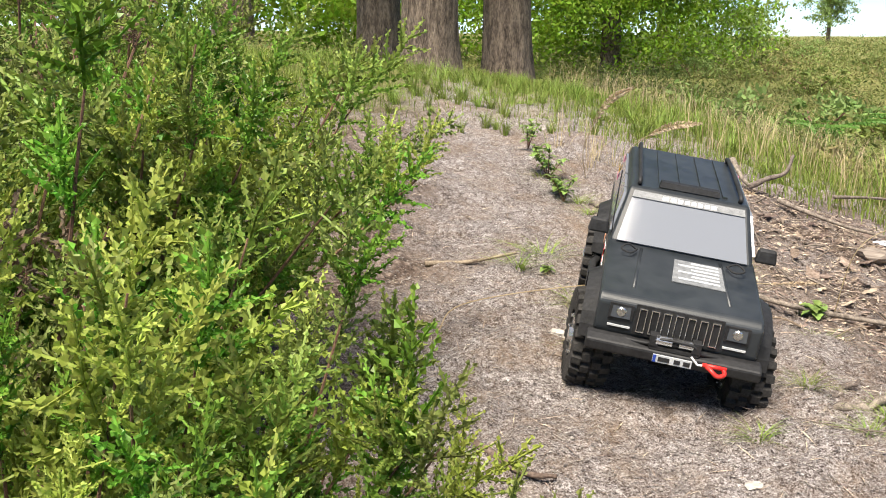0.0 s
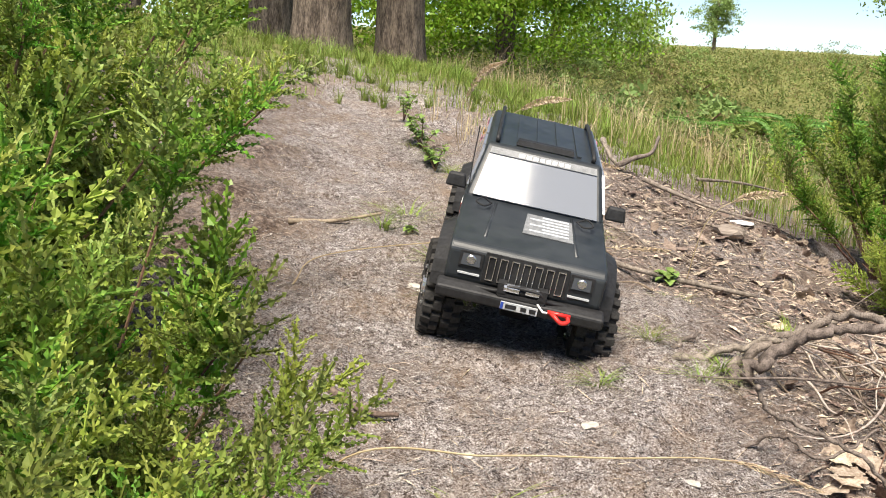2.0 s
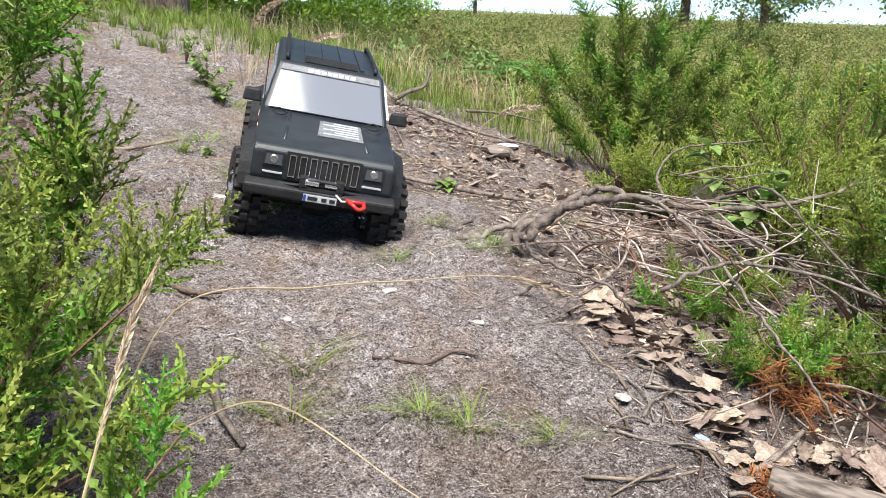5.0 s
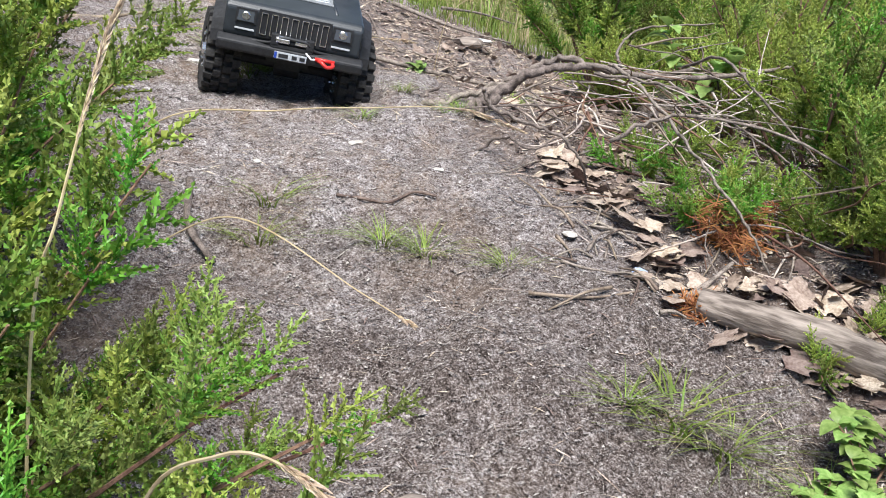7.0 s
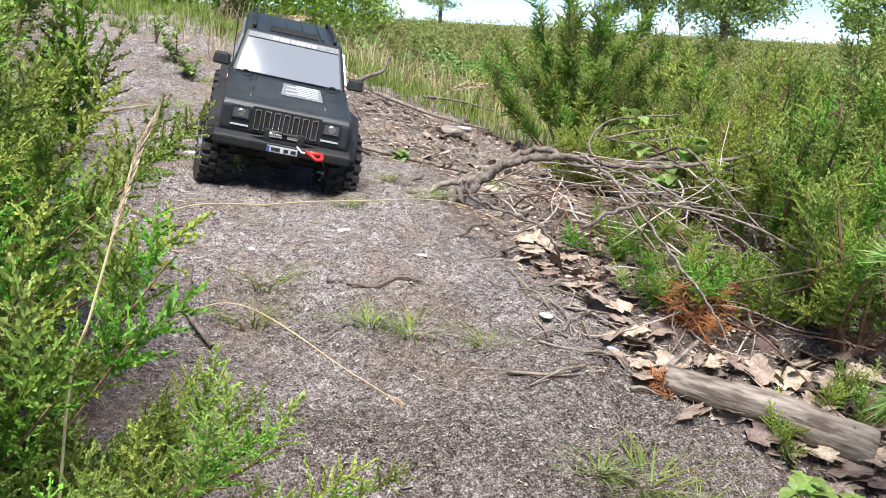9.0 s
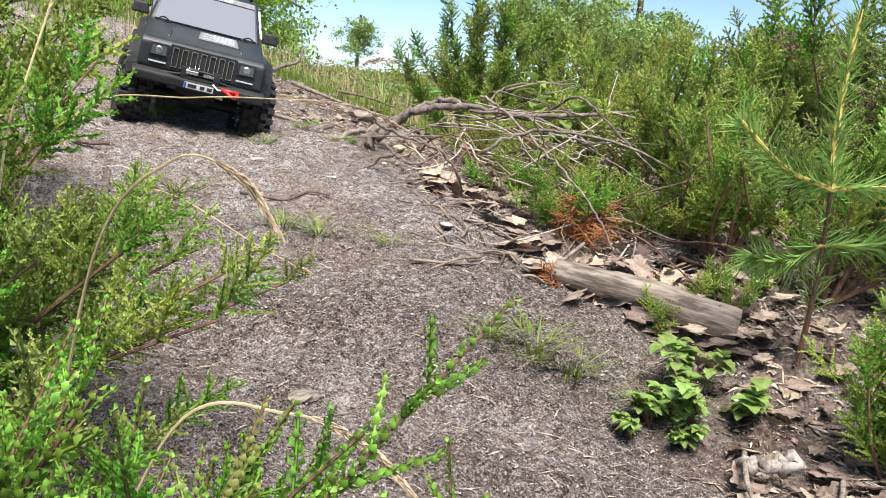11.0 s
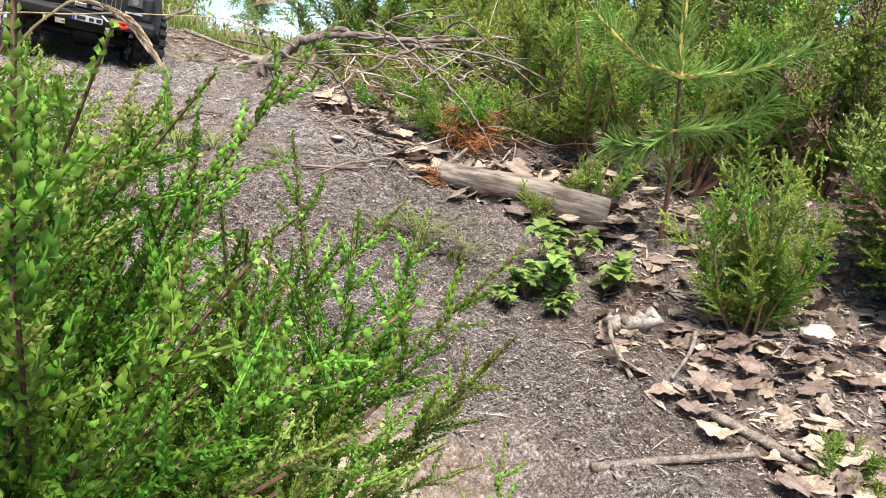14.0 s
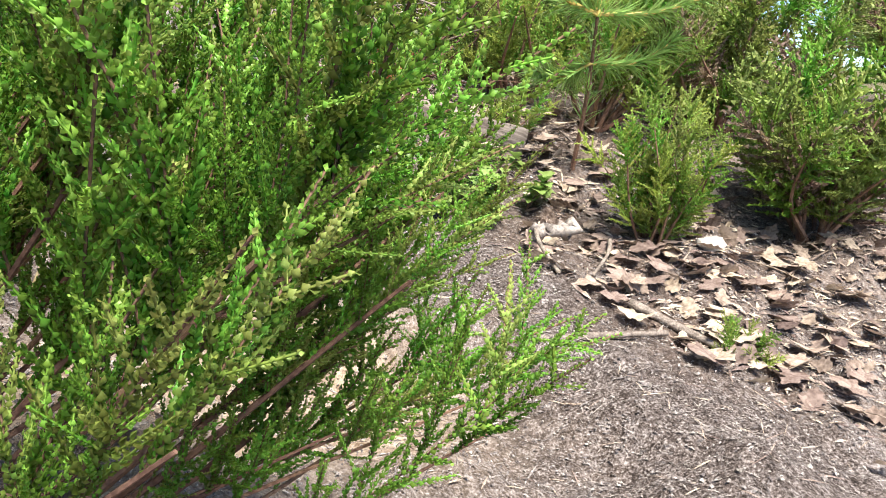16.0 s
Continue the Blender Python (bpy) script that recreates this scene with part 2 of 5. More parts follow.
M_bits = mat("plant_crumbs", (0.04, 0.03, 0.026), (0.42, 0.375, 0.35), 0.85, 300, 0, island=0.6)
M_chips = mat("wood_chips", (0.11, 0.072, 0.055), (0.54, 0.43, 0.35), 0.85, 90, 0, island=0.6)
M_grass = mat("grass_blade", (0.12, 0.2, 0.03), (0.3, 0.36, 0.08), 0.6, 30, 0, island=0.35, vary=0.2, thin=0.3)
M_straw = mat("dry_grass", (0.45, 0.34, 0.19), (0.66, 0.55, 0.35), 0.7, 40, 0, island=0.25, vary=0.2, thin=0.25)
M_seed = mat("seed_head", (0.42, 0.31, 0.2), (0.62, 0.5, 0.37), 0.8, 80, 0.3, island=0.3)
M_bark = mat("oak_bark", (0.05, 0.037, 0.03), (0.27, 0.21, 0.165), 0.95, 9, 1.0, fine=5, stretch=(3, 3, 0.7), third=(0.14, 0.107, 0.085), distance=0.03)
M_canopy = mat("oak_leaves", (0.13, 0.25, 0.02), (0.3, 0.46, 0.05), 0.5, 1.5, 0, island=0.35, thin=0.45)
M_canopy_far = mat("far_leaves", (0.16, 0.25, 0.07), (0.3, 0.4, 0.13), 0.6, 1.0, 0, island=0.3, thin=0.3)
M_heath = mat("heath_plants", (0.1, 0.15, 0.04), (0.32, 0.27, 0.12), 0.75, 0.7, 0, island=0.3, thin=0.35, third=(0.19, 0.225, 0.065))
M_fern = mat("fern_frond", (0.08, 0.2, 0.03), (0.18, 0.36, 0.07), 0.55, 10, 0, island=0.2, thin=0.35)
M_pine = mat("pine_needle", (0.16, 0.31, 0.07), (0.38, 0.54, 0.16), 0.45, 40, 0, island=0.3, thin=0.25)
M_pinestem = mat("pine_shoot", (0.42, 0.3, 0.08), (0.6, 0.45, 0.15), 0.6, 90, 0.4)
M_green = mat("green_leaf", (0.16, 0.27, 0.06), (0.36, 0.49, 0.15), 0.45, 25, 0.15, vary=0.25, thin=0.3)
M_orange = mat("dead_conifer_sprig", (0.2, 0.07, 0.025), (0.38, 0.16, 0.06), 0.8, 50, 0, island=0.3)
M_stone = mat("pale_stone", (0.36, 0.33, 0.29), (0.6, 0.57, 0.52), 0.7, 60, 0.3)
M_paint = mat("black_paint", (0.017, 0.021, 0.025), (0.036, 0.041, 0.046), 0.38, 8, 0.02, spec=0.4)
M_plastic = mat("black_plastic", (0.012, 0.012, 0.013), (0.03, 0.03, 0.032), 0.6, 40, 0.2)
M_rubber = mat("tyre_rubber", (0.012, 0.012, 0.012), (0.045, 0.042, 0.04), 0.85, 60, 0.4)
M_chrome = mat("silver_trim", (0.5, 0.5, 0.5), (0.7, 0.7, 0.7), 0.25, 60, 0, metal=0.9)
M_white = mat("white_sticker", (0.72, 0.72, 0.72), (0.82, 0.82, 0.82), 0.5, 90, 0)
M_grey = mat("grey_print", (0.14, 0.147, 0.155), (0.26, 0.267, 0.275), 0.5, 120, 0)
M_bar = mat("pale_print", (0.42, 0.43, 0.45), (0.58, 0.6, 0.62), 0.5, 120, 0)
M_red = mat("red_enamel", (0.55, 0.02, 0.02), (0.7, 0.05, 0.04), 0.35, 60, 0)
M_pink = mat("pink_print", (0.7, 0.2, 0.32), (0.8, 0.3, 0.4), 0.5, 60, 0)
M_yellow = mat("amber_plastic", (0.7, 0.35, 0.02), (0.85, 0.5, 0.05), 0.35, 60, 0)
M_blue = mat("blue_print", (0.02, 0.05, 0.3), (0.03, 0.08, 0.4), 0.5, 60, 0)
M_skin = mat("orange_print", (0.6, 0.25, 0.12), (0.75, 0.35, 0.2), 0.5, 60, 0)
M_glass = glass("tinted_screen", (0.2, 0.215, 0.245), 0.06, 0.0)
M_lens = glass("lamp_lens", (0.09, 0.1, 0.115), 0.05, 0.2)
M_bluefoil = mat("blue_plastic", (0.25, 0.4, 0.7), (0.6, 0.7, 0.85), 0.3, 60, 0)

def smooth(a, b, x):
    t = np.clip((x - a) / (b - a), 0, 1)
    return t * t * (3 - 2 * t)


RIDGE_Y = np.array([-9, -3, -1.6, -1.2, -0.95, -0.8, -0.6, -0.45, -0.27, -0.09, 0.24, 0.54, 0.76, 1.2, 1.7, 2.4, 4.0, 8.0, 14.0])
RIDGE_Z = np.array([-0.5, -0.42, -0.34, -0.285, -0.228, -0.195, -0.143, -0.098, -0.056, -0.018, 0.02, 0.08, 0.122, 0.19, 0.245, 0.27, 0.24, 0.15, 0.1])


def ridge(y):
    """Height of the path's crown along its way, as a smooth curve through a few levels."""
    slope = np.gradient(RIDGE_Z, RIDGE_Y)
    y = np.clip(y, -8.99, 13.99)
    i = np.clip(np.searchsorted(RIDGE_Y, y) - 1, 0, len(RIDGE_Y) - 2)
    d = RIDGE_Y[i + 1] - RIDGE_Y[i]
    u = (y - RIDGE_Y[i]) / d
    return ((2 * u**3 - 3 * u**2 + 1) * RIDGE_Z[i] + (u**3 - 2 * u**2 + u) * d * slope[i]
            + (3 * u**2 - 2 * u**3) * RIDGE_Z[i + 1] + (u**3 - u**2) * d * slope[i + 1])


def height(x, y):
    x, y = np.asarray(x, float), np.asarray(y, float)
    z = ridge(y)
    z = z - 0.22 * smooth(0.0, 0.5, y) * np.clip(x + 0.1, 0, 1.2)
    z = z + 0.16 * smooth(-0.15, -0.5, y) * np.clip(x - 0.08, 0, 0.8)
    z = z + 0.10 * smooth(-0.5, -0.1, y) * np.clip(-0.18 - x, 0, 1.0)
    # a crumbling lip where the path breaks off
    lip = y + 0.3 * (x + 0.28) + 0.008 * np.sin(x * 47) + 0.006 * np.sin(x * 111 + 1)
    z = z - 0.038 * smooth(-0.805, -0.832, lip) * smooth(-1.3, -1.0, y) * smooth(0.19, 0.10, np.abs(x + 0.27))
    r = np.hypot(x, y)
    low = -0.12 + 0.0 * r
    w = smooth(0.3, 2.4, x) * smooth(-0.6, 0.6, y)
    z = z * (1 - w) + low * w
    far = -0.1 + 0.0225 * np.clip(r - 5, 0, 200)
    w = smooth(4.5, 11.0, r)
    return z * (1 - w) + far * w


def make_waves():
    rng = np.random.default_rng(3)
    out = []
    for wave, amp in ((0.9, 0.010), (0.35, 0.006), (0.16, 0.005), (0.07, 0.0036), (0.03, 0.0018)):
        for k in range(6):
            a, p, q = rng.uniform(0, 6.28), rng.uniform(0, 6.28), rng.uniform(0.75, 1.3)
            w = 6.283 / (wave * q)
            out.append((math.cos(a) * w, math.sin(a) * w, p, amp / 2.4))
    return out


WAVES = make_waves()


def surface(x, y):
    """The trodden, lumpy surface of the ground."""
    x, y = np.asarray(x, float), np.asarray(y, float)
    lumps = sum(amp * np.sin(x * kx + y * ky + p) for kx, ky, p, amp in WAVES)
    return height(x, y) + lumps * smooth(60, 2, np.hypot(x, y + 0.2))


def on_ground(x, y, lift=0.0):
    return Vector((x, y, float(surface(x, y)) + lift))


def fill(a, b, step):
    n = max(1, int(round(abs(b - a) / step)))
    return [a + (b - a) * i / n for i in range(n)]


def grow(start, sign, step, rate, limit):
    out, x = [], start
    while abs(x) < limit:
        out.append(x)
        x += sign * step
        step *= rate
    return out + [sign * limit]


def build_ground():
    xs = grow(-0.75, -1, 0.01, 1.07, 260)[::-1][:-1] + fill(-0.75, 0.65, 0.0085) + grow(0.65, 1, 0.01, 1.07, 260)
    ys = grow(-1.4, -1, 0.012, 1.09, 260)[::-1][:-1] + fill(-1.4, 1.3, 0.0095) + grow(1.3, 1, 0.01, 1.06, 260)
    X, Y = np.meshgrid(np.array(xs), np.array(ys))
    Z = surface(X, Y)
    rng = np.random.default_rng(5)
    r = np.hypot(X, Y + 0.2)
    for k in range(60):
        a, wl = rng.uniform(0, 6.28), rng.uniform(3, 14)
        Z = Z + 0.012 * smooth(8, 25, r) * np.sin((X * math.cos(a) + Y * math.sin(a)) * 6.283 / wl + rng.uniform(0, 6.28))
    rows, cols = X.shape
    me = bpy.data.meshes.new("ground")
    idx = np.arange(rows * cols).reshape(rows, cols)
    quads = np.stack([idx[:-1, :-1], idx[:-1, 1:], idx[1:, 1:], idx[1:, :-1]], -1).reshape(-1, 4)
    me.vertices.add(rows * cols)
    me.vertices.foreach_set("co", np.stack([X, Y, Z], -1).ravel())
    me.loops.add(quads.size)
    me.loops.foreach_set("vertex_index", quads.ravel())
    me.polygons.add(len(quads))
    me.polygons.foreach_set("loop_start", np.arange(len(quads)) * 4)
    me.polygons.foreach_set("use_smooth", np.ones(len(quads), bool))
    me.update(calc_edges=True)
    # cover: red = leaf litter, green = grass and moss, blue = bare yellow sand, alpha = darker, browner sand low on the
    # path
    edge = 0.02 + 0.05 * np.sin(Y * 9) + 0.03 * np.sin(Y * 23 + 1)
    right = smooth(-0.02, 0.09, X - edge + 0.02 - 0.05 * smooth(0.2, 0.6, Y)) * smooth(1.3, 0.9, Y)
    left = smooth(-0.36, -0.5, X + 0.5 * edge)
    rough = sum(np.sin(X * kx * 0.8 + Y * ky * 0.8 + p * 3) for kx, ky, p, amp in WAVES[6:24]) / 4.0
    litter = np.clip(right + left, 0, 1) * np.clip(0.65 + 0.25 * rough, 0.1, 1)
    grass = np.clip(smooth(1.2, 2.2, Y + 0.4 * np.abs(X)) * smooth(-0.25, 0.05, np.abs(X + 0.35) - 0.22 * smooth(4, 1, Y)) + smooth(0.75, 1.3, X) * smooth(0.0, 0.5, Y) + smooth(0.9, 2.0, np.abs(X + 0.2) + 0.12 * rough) * 0.9 + smooth(3, 5, r), 0, 1)
    tan = np.exp(-((X + 0.29) ** 2 / 0.010 + (Y + 0.87) ** 2 / 0.006)) * 1.5 + np.exp(-((X + 0.45) ** 2 / 0.012 + (Y + 0.93) ** 2 / 0.012)) * 1.2 * np.clip(0.7 + 0.5 * rough, 0, 1) + 0.3 * np.exp(-((X + 0.05) ** 2 + (Y - 0.62) ** 2) / 0.02)
    # sand turns darker and browner towards the lower end of the path
    low_dark = np.clip(smooth(-0.12, -0.5, Y) * smooth(0.42, 0.1, np.abs(X + 0.12)) * (0.95 + 0.35 * rough), 0, 1)
    col = me.color_attributes.new("cover", "FLOAT_COLOR", "POINT")
    col.data.foreach_set("color", np.stack([np.clip(litter, 0, 1), grass, np.clip(tan, 0, 1), low_dark], -1).ravel())
    me.materials.append(M_soil)
    return tagged(new("ground", me), "grey sandy path over a low bank, with heath beside it", "ground", kind="structure")


build_ground()
rnd = random.Random(11)


# ---- heather ----
def sprig_mesh(name, material, length, shoots, gap, leaf, seed, folded=True, width=0.42, splay=1.0, side=1.0, plain=False):
    """One heather shoot with side shoots, all set with small scale leaves; grows along z."""
    rn = random.Random(seed)
    m, woody = Mesh(), []

    def shoot(base, axis, size, leafsize):
        axis = axis.normalized()
        bend = Vector((rn.uniform(-1, 1), rn.uniform(-1, 1), 0.5)) * 0.2
        n = max(3, int(size / gap))
        way = [base + axis * size * i / n + bend * size * (i / n) ** 2 for i in range(n + 1)]
        m.tube([way[0], way[n // 2], way[-1]], leafsize * 0.16, 3, False)
        woody.append(len(m.f))
        turn = rn.uniform(0, 6.28)
        for i in range(1, n + 1):
            d = (way[i] - way[i - 1]).normalized()
            s = d.orthogonal().normalized()
            t = d.cross(s)
            for k in range(2):
                a = turn + i * 1.57 + k * math.pi + rn.uniform(-0.3, 0.3)
                out = s * math.cos(a) + t * math.sin(a)
                across = d.cross(out)
                l = leafsize * rn.uniform(0.75, 1.25) * (1.0 - 0.4 * (i / n) ** 3)
                p = way[i]
                lie = rn.uniform(0.8, 1.25)
                wv = across * l * width
                if folded:
                    mid = p + out * l * 0.38 * lie + d * l * 0.4
                    tip = p + out * l * 0.5 * lie + d * l * 0.95
                    m.add([p, mid + wv, tip, mid - wv, mid + out * l * 0.24 - d * l * 0.04], [(0, 1, 4), (1, 2, 4), (2, 3, 4), (3, 0, 4)])
                elif plain:
                    m.add([p + wv * 0.8, p + out * l * 0.6 * lie + d * l * 0.85, p - wv * 0.8], [(0, 1, 2)])
                else:
                    mid = p + out * l * 0.36 * lie + d * l * 0.34
                    m.add([p, mid + wv, p + out * l * 0.5 * lie + d * l * 0.95, mid - wv], [(0, 1, 2, 3)])
        return way

    main = shoot(Vector((0, 0, 0)), Vector((0, 0, 1)), length, leaf)
    for j in range(shoots):
        u = 0.08 + 0.75 * (j + rn.random()) / shoots
        p = main[min(len(main) - 1, int(u * len(main)))]
        a = j * 2.4 + rn.uniform(-0.4, 0.4)
        shoot(p, Vector((math.cos(a), math.sin(a), rn.uniform(0.9, 1.7) / splay)), length * (1 - u) * side * rn.uniform(0.45, 0.8) + 0.006, leaf * 0.9)
    me = m.data(name, material, folded)
    me.materials.append(M_stem)
    for p in me.polygons[:woody[0] if folded else 0]:
        p.material_index = 1
    return me


SPRIG_FINE = [sprig_mesh("sprig", q, 0.06 + 0.007 * i, 11, 0.0014, 0.0027, 20 + i, True, 0.44, 1.0, 0.5) for i, q in enumerate((M_leaf_fresh, M_leaf_fresh, M_leaf, M_leaf_fresh, M_leaf_fresh))]
SPRIG_MID = [sprig_mesh("sprig", q, 0.056, 15, 0.0027, 0.0038, 90 + i, False, 0.52, 1.7, 0.62) for i, q in enumerate((M_leaf, M_leaf_fresh, M_leaf, M_leaf_yellow, M_leaf, M_leaf_fresh, M_leaf_yellow, M_leaf_dark))]
SPRIG = [sprig_mesh("sprig", q, 0.06, 17, 0.0038, 0.0052, 30 + i, False, 0.7, 1.9, 0.8, True) for i, q in enumerate((M_leaf, M_leaf_fresh, M_leaf_fresh, M_leaf_yellow, M_leaf, M_leaf_dark))]
SPRIG_YOUNG = [sprig_mesh("sprig", q, 0.056, 12, 0.0034, 0.0046, 40 + i, False, 0.65, 1.7, 0.7, True) for i, q in enumerate((M_leaf_yellow, M_leaf_yellow, M_leaf, M_leaf_yellow))]
SPRIG_DARK = [sprig_mesh("sprig", q, 0.066, 18, 0.0042, 0.0058, 50 + i, False, 0.7, 1.9, 0.85, True) for i, q in enumerate((M_leaf_dark, M_leaf, M_leaf_fresh, M_leaf_dark, M_leaf, M_leaf_brown))]


def heather(base, spread, tall, stems, per_stem, sprigs, seed, label, lean=(0, 0), low=0.25, stem_r=0.0035, size=1.0, name="heather_bush", bare=0.0, dome=0.45, rise=0.3):
    """A bush of woody stems that fan out from the ground and carry leafy shoots."""
    rn = random.Random(seed)
    at = on_ground(*base, -0.01)
    bush = thing(name, label, "heather", Matrix.Translation(at), "heather along the path")
    for i in range(stems):
        a = i * 2.39996 + rn.uniform(-0.3, 0.3)
        out = math.sqrt((i + 0.5) / stems) * spread * rn.uniform(0.8, 1.1)
        top = Vector((math.cos(a) * out + lean[0], math.sin(a) * out + lean[1], tall * (1 - dome * (out / spread) ** 2) * rn.uniform(0.75, 1.05)))
        mid = Vector((top.x * 0.45 + rn.uniform(-0.02, 0.02), top.y * 0.45 + rn.uniform(-0.02, 0.02), top.z * 0.42))
        way = curve([Vector((math.cos(a) * 0.012, math.sin(a) * 0.012, 0)), mid, top], 6)
        st = Mesh()
        st.tube(way, taper(len(way), stem_r, stem_r * 0.3), 5)
        part("stem", st, M_stem, bush)
        for j in range(per_stem):
            u = low + bare + (1 - low - bare) * (j + rn.random()) / per_stem
            k = min(len(way) - 2, int(u * (len(way) - 1)))
            d = (way[k + 1] - way[k]).normalized()
            p = way[k].lerp(way[k + 1], u * (len(way) - 1) - k)
            b = rn.uniform(0, 6.28)
            d = (d * 0.8 + Vector((math.cos(b), math.sin(b), 0.5)) * rn.uniform(0.3, 1.0) + Vector((0, 0, rise))).normalized()
            q = d.to_track_quat("Z", "Y").to_matrix().to_4x4() @ Matrix.Rotation(rn.uniform(0, 6.28), 4, "Z")
            s = size * rn.uniform(0.7, 1.25)
            part("sprig", rn.choice(sprigs), None, bush, at=Matrix.Translation(p) @ q @ Matrix.Diagonal((s, s, s, 1)))
    return bush


# heather on the near side of the path
NEAR = "bright green heather bush with dense upright leafy shoots"
heather((-0.64, -0.99), 0.125, 0.25, 33, 8, SPRIG_FINE, 1, "fresh green heather bush with fine scale leaves and reddish woody stems", (0.10, -0.095), 0.66, 0.002, 0.95, dome=0.28, rise=0.8)
heather((-0.56, -1.005), 0.055, 0.205, 9, 8, SPRIG_FINE, 51, "fresh green heather spray on bare reddish stems", (0.135, -0.075), 0.66, 0.0024, 0.8, dome=0.25, rise=0.6)
heather((-0.60, -1.02), 0.06, 0.145, 9, 6, SPRIG_FINE, 41, "low fresh green heather with long single shoots", (0.20, -0.07), 0.62, 0.0016, 0.8, dome=0.3)
heather((-0.62, -0.60), 0.19, 0.36, 38, 15, SPRIG_MID, 2, NEAR, (0.01, 0.0), 0.10, 0.0022, 1.05, dome=0.35)
heather((-0.60, -0.63), 0.10, 0.18, 14, 8, SPRIG_MID, 47, "low sprawling heather branch reaching over the path", (0.18, -0.04), 0.4, 0.003, 0.85, dome=0.2)
heather((-0.64, -0.40), 0.23, 0.39, 34, 16, SPRIG_MID, 3, NEAR, (0.05, -0.01), 0.10, 0.0022, 1.25)
heather((-0.70, -0.02), 0.26, 0.42, 34, 15, SPRIG_MID, 4, "tall heather bush with green shoots and brown bare wood inside", (0.03, 0.0), 0.12, 0.003, 1.35)
heather((-0.92, 0.35), 0.32, 0.46, 26, 4, SPRIG_DARK, 5, "tall heather bush with dark green shoots beside the path", (0, 0), 0.25)
heather((-1.05, -0.30), 0.32, 0.44, 22, 4, SPRIG_DARK, 6, "tall old heather bush behind the front row", (0, 0), 0.3)
heather((-1.0, 0.95), 0.35, 0.40, 20, 4, SPRIG_DARK, 7, "dark heather bush near the crest of the bank", (0, 0), 0.3)

heather((-0.78, -0.22), 0.24, 0.42, 18, 5, SPRIG_DARK, 8, "dark old heather bush behind the front row", (0, 0), 0.1, 0.003, 1.1)
heather((-0.86, -0.72), 0.26, 0.40, 18, 5, SPRIG_DARK, 9, "dark old heather bush behind the front row", (0, 0), 0.1, 0.003, 1.1)

# heather and scrub on the far side
FARSIDE = "heather bush with yellowish green shoots beside the brushwood"
heather((0.67, 0.76), 0.25, 0.41, 24, 13, SPRIG, 21, "tall heather bush with bare reddish stems below", (0.03, 0), 0.2, 0.0028, 0.95, bare=0.25)
heather((1.02, 0.78), 0.30, 0.42, 22, 6, SPRIG, 22, "tall heather bush with upright green shoots", (0, 0), 0.2, bare=0.25)
heather((1.45, 0.62), 0.32, 0.44, 20, 6, SPRIG, 23, "tall heather bush with upright green shoots", (0, 0), 0.2, bare=0.2)
heather((0.60, 0.53), 0.13, 0.17, 18, 7, SPRIG_YOUNG, 24, "small yellow-green heather bush with young shoots", (0, 0), 0.1, 0.0025)
heather((0.62, 0.12), 0.24, 0.26, 20, 7, SPRIG_YOUNG, 25, FARSIDE, (0, 0), 0.2)
heather((0.95, 0.15), 0.30, 0.34, 22, 6, SPRIG, 26, FARSIDE, (0, 0), 0.2)
heather((0.34, -0.30), 0.13, 0.23, 16, 7, SPRIG_MID, 27, "heather bush with a dark crooked stem above leaf litter", (0, -0.02), 0.3, 0.004)
heather((0.24, -0.40), 0.11, 0.07, 12, 5, SPRIG_MID, 28, "low sprawling heather over dead leaves", (0, 0), 0.1, 0.002, 0.7)
heather((0.60, -0.32), 0.22, 0.32, 22, 8, SPRIG_DARK, 29, "dark green heather bush behind the young pine", (0, 0), 0.2)
heather((0.50, -0.62), 0.18, 0.24, 20, 7, SPRIG_DARK, 30, "dark green heather bush behind the young pine", (0, 0), 0.2)
heather((0.95, -0.30), 0.34, 0.40, 24, 6, SPRIG_DARK, 31, "broad dark heather bush", (0, 0), 0.2)
heather((0.85, -0.78), 0.26, 0.34, 22, 6, SPRIG_DARK, 32, "broad dark heather bush", (0, 0), 0.2)
heather((0.155, -0.80), 0.065, 0.15, 16, 6, SPRIG_MID, 33, "small bright green heather beside dead oak leaves", (0, 0), 0.15, 0.002, 0.75)
heather((0.36, -0.86), 0.14, 0.18, 16, 6, SPRIG_DARK, 34, "heather bush growing over dead leaves", (0, 0), 0.2, 0.003)
heather((0.42, -0.06), 0.12, 0.17, 14, 6, SPRIG_YOUNG, 35, "yellowish heather growing through the brushwood", (0, 0), 0.2, 0.003)
heather((0.20, -0.19), 0.09, 0.05, 10, 5, SPRIG_MID, 36, "low green heather under the dead twigs", (0, 0), 0.1, 0.002, 0.75)
heather((0.15, -0.34), 0.07, 0.075, 10, 5, SPRIG_MID, 37, "low green heather among dead leaves", (0, 0), 0.1, 0.002, 0.7)


heather((0.27, -0.46), 0.10, 0.20, 14, 6, SPRIG_MID, 42, "green heather with dark crooked stems behind the log", (-0.01, -0.02), 0.3, 0.0035, 0.9)
heather((0.33, -0.56), 0.11, 0.20, 14, 6, SPRIG_MID, 43, "green heather with dark crooked stems behind the log", (0, -0.02), 0.3, 0.0035, 0.9)
heather((0.20, -0.55), 0.035, 0.05, 6, 4, SPRIG_MID, 44, "small heather shoots beside the log", (0, 0), 0.2, 0.0015, 0.55)
heather((0.11, -0.545), 0.02, 0.045, 4, 3, SPRIG_MID, 45, "small heather shoots beside the log", (0, 0), 0.2, 0.0015, 0.6)
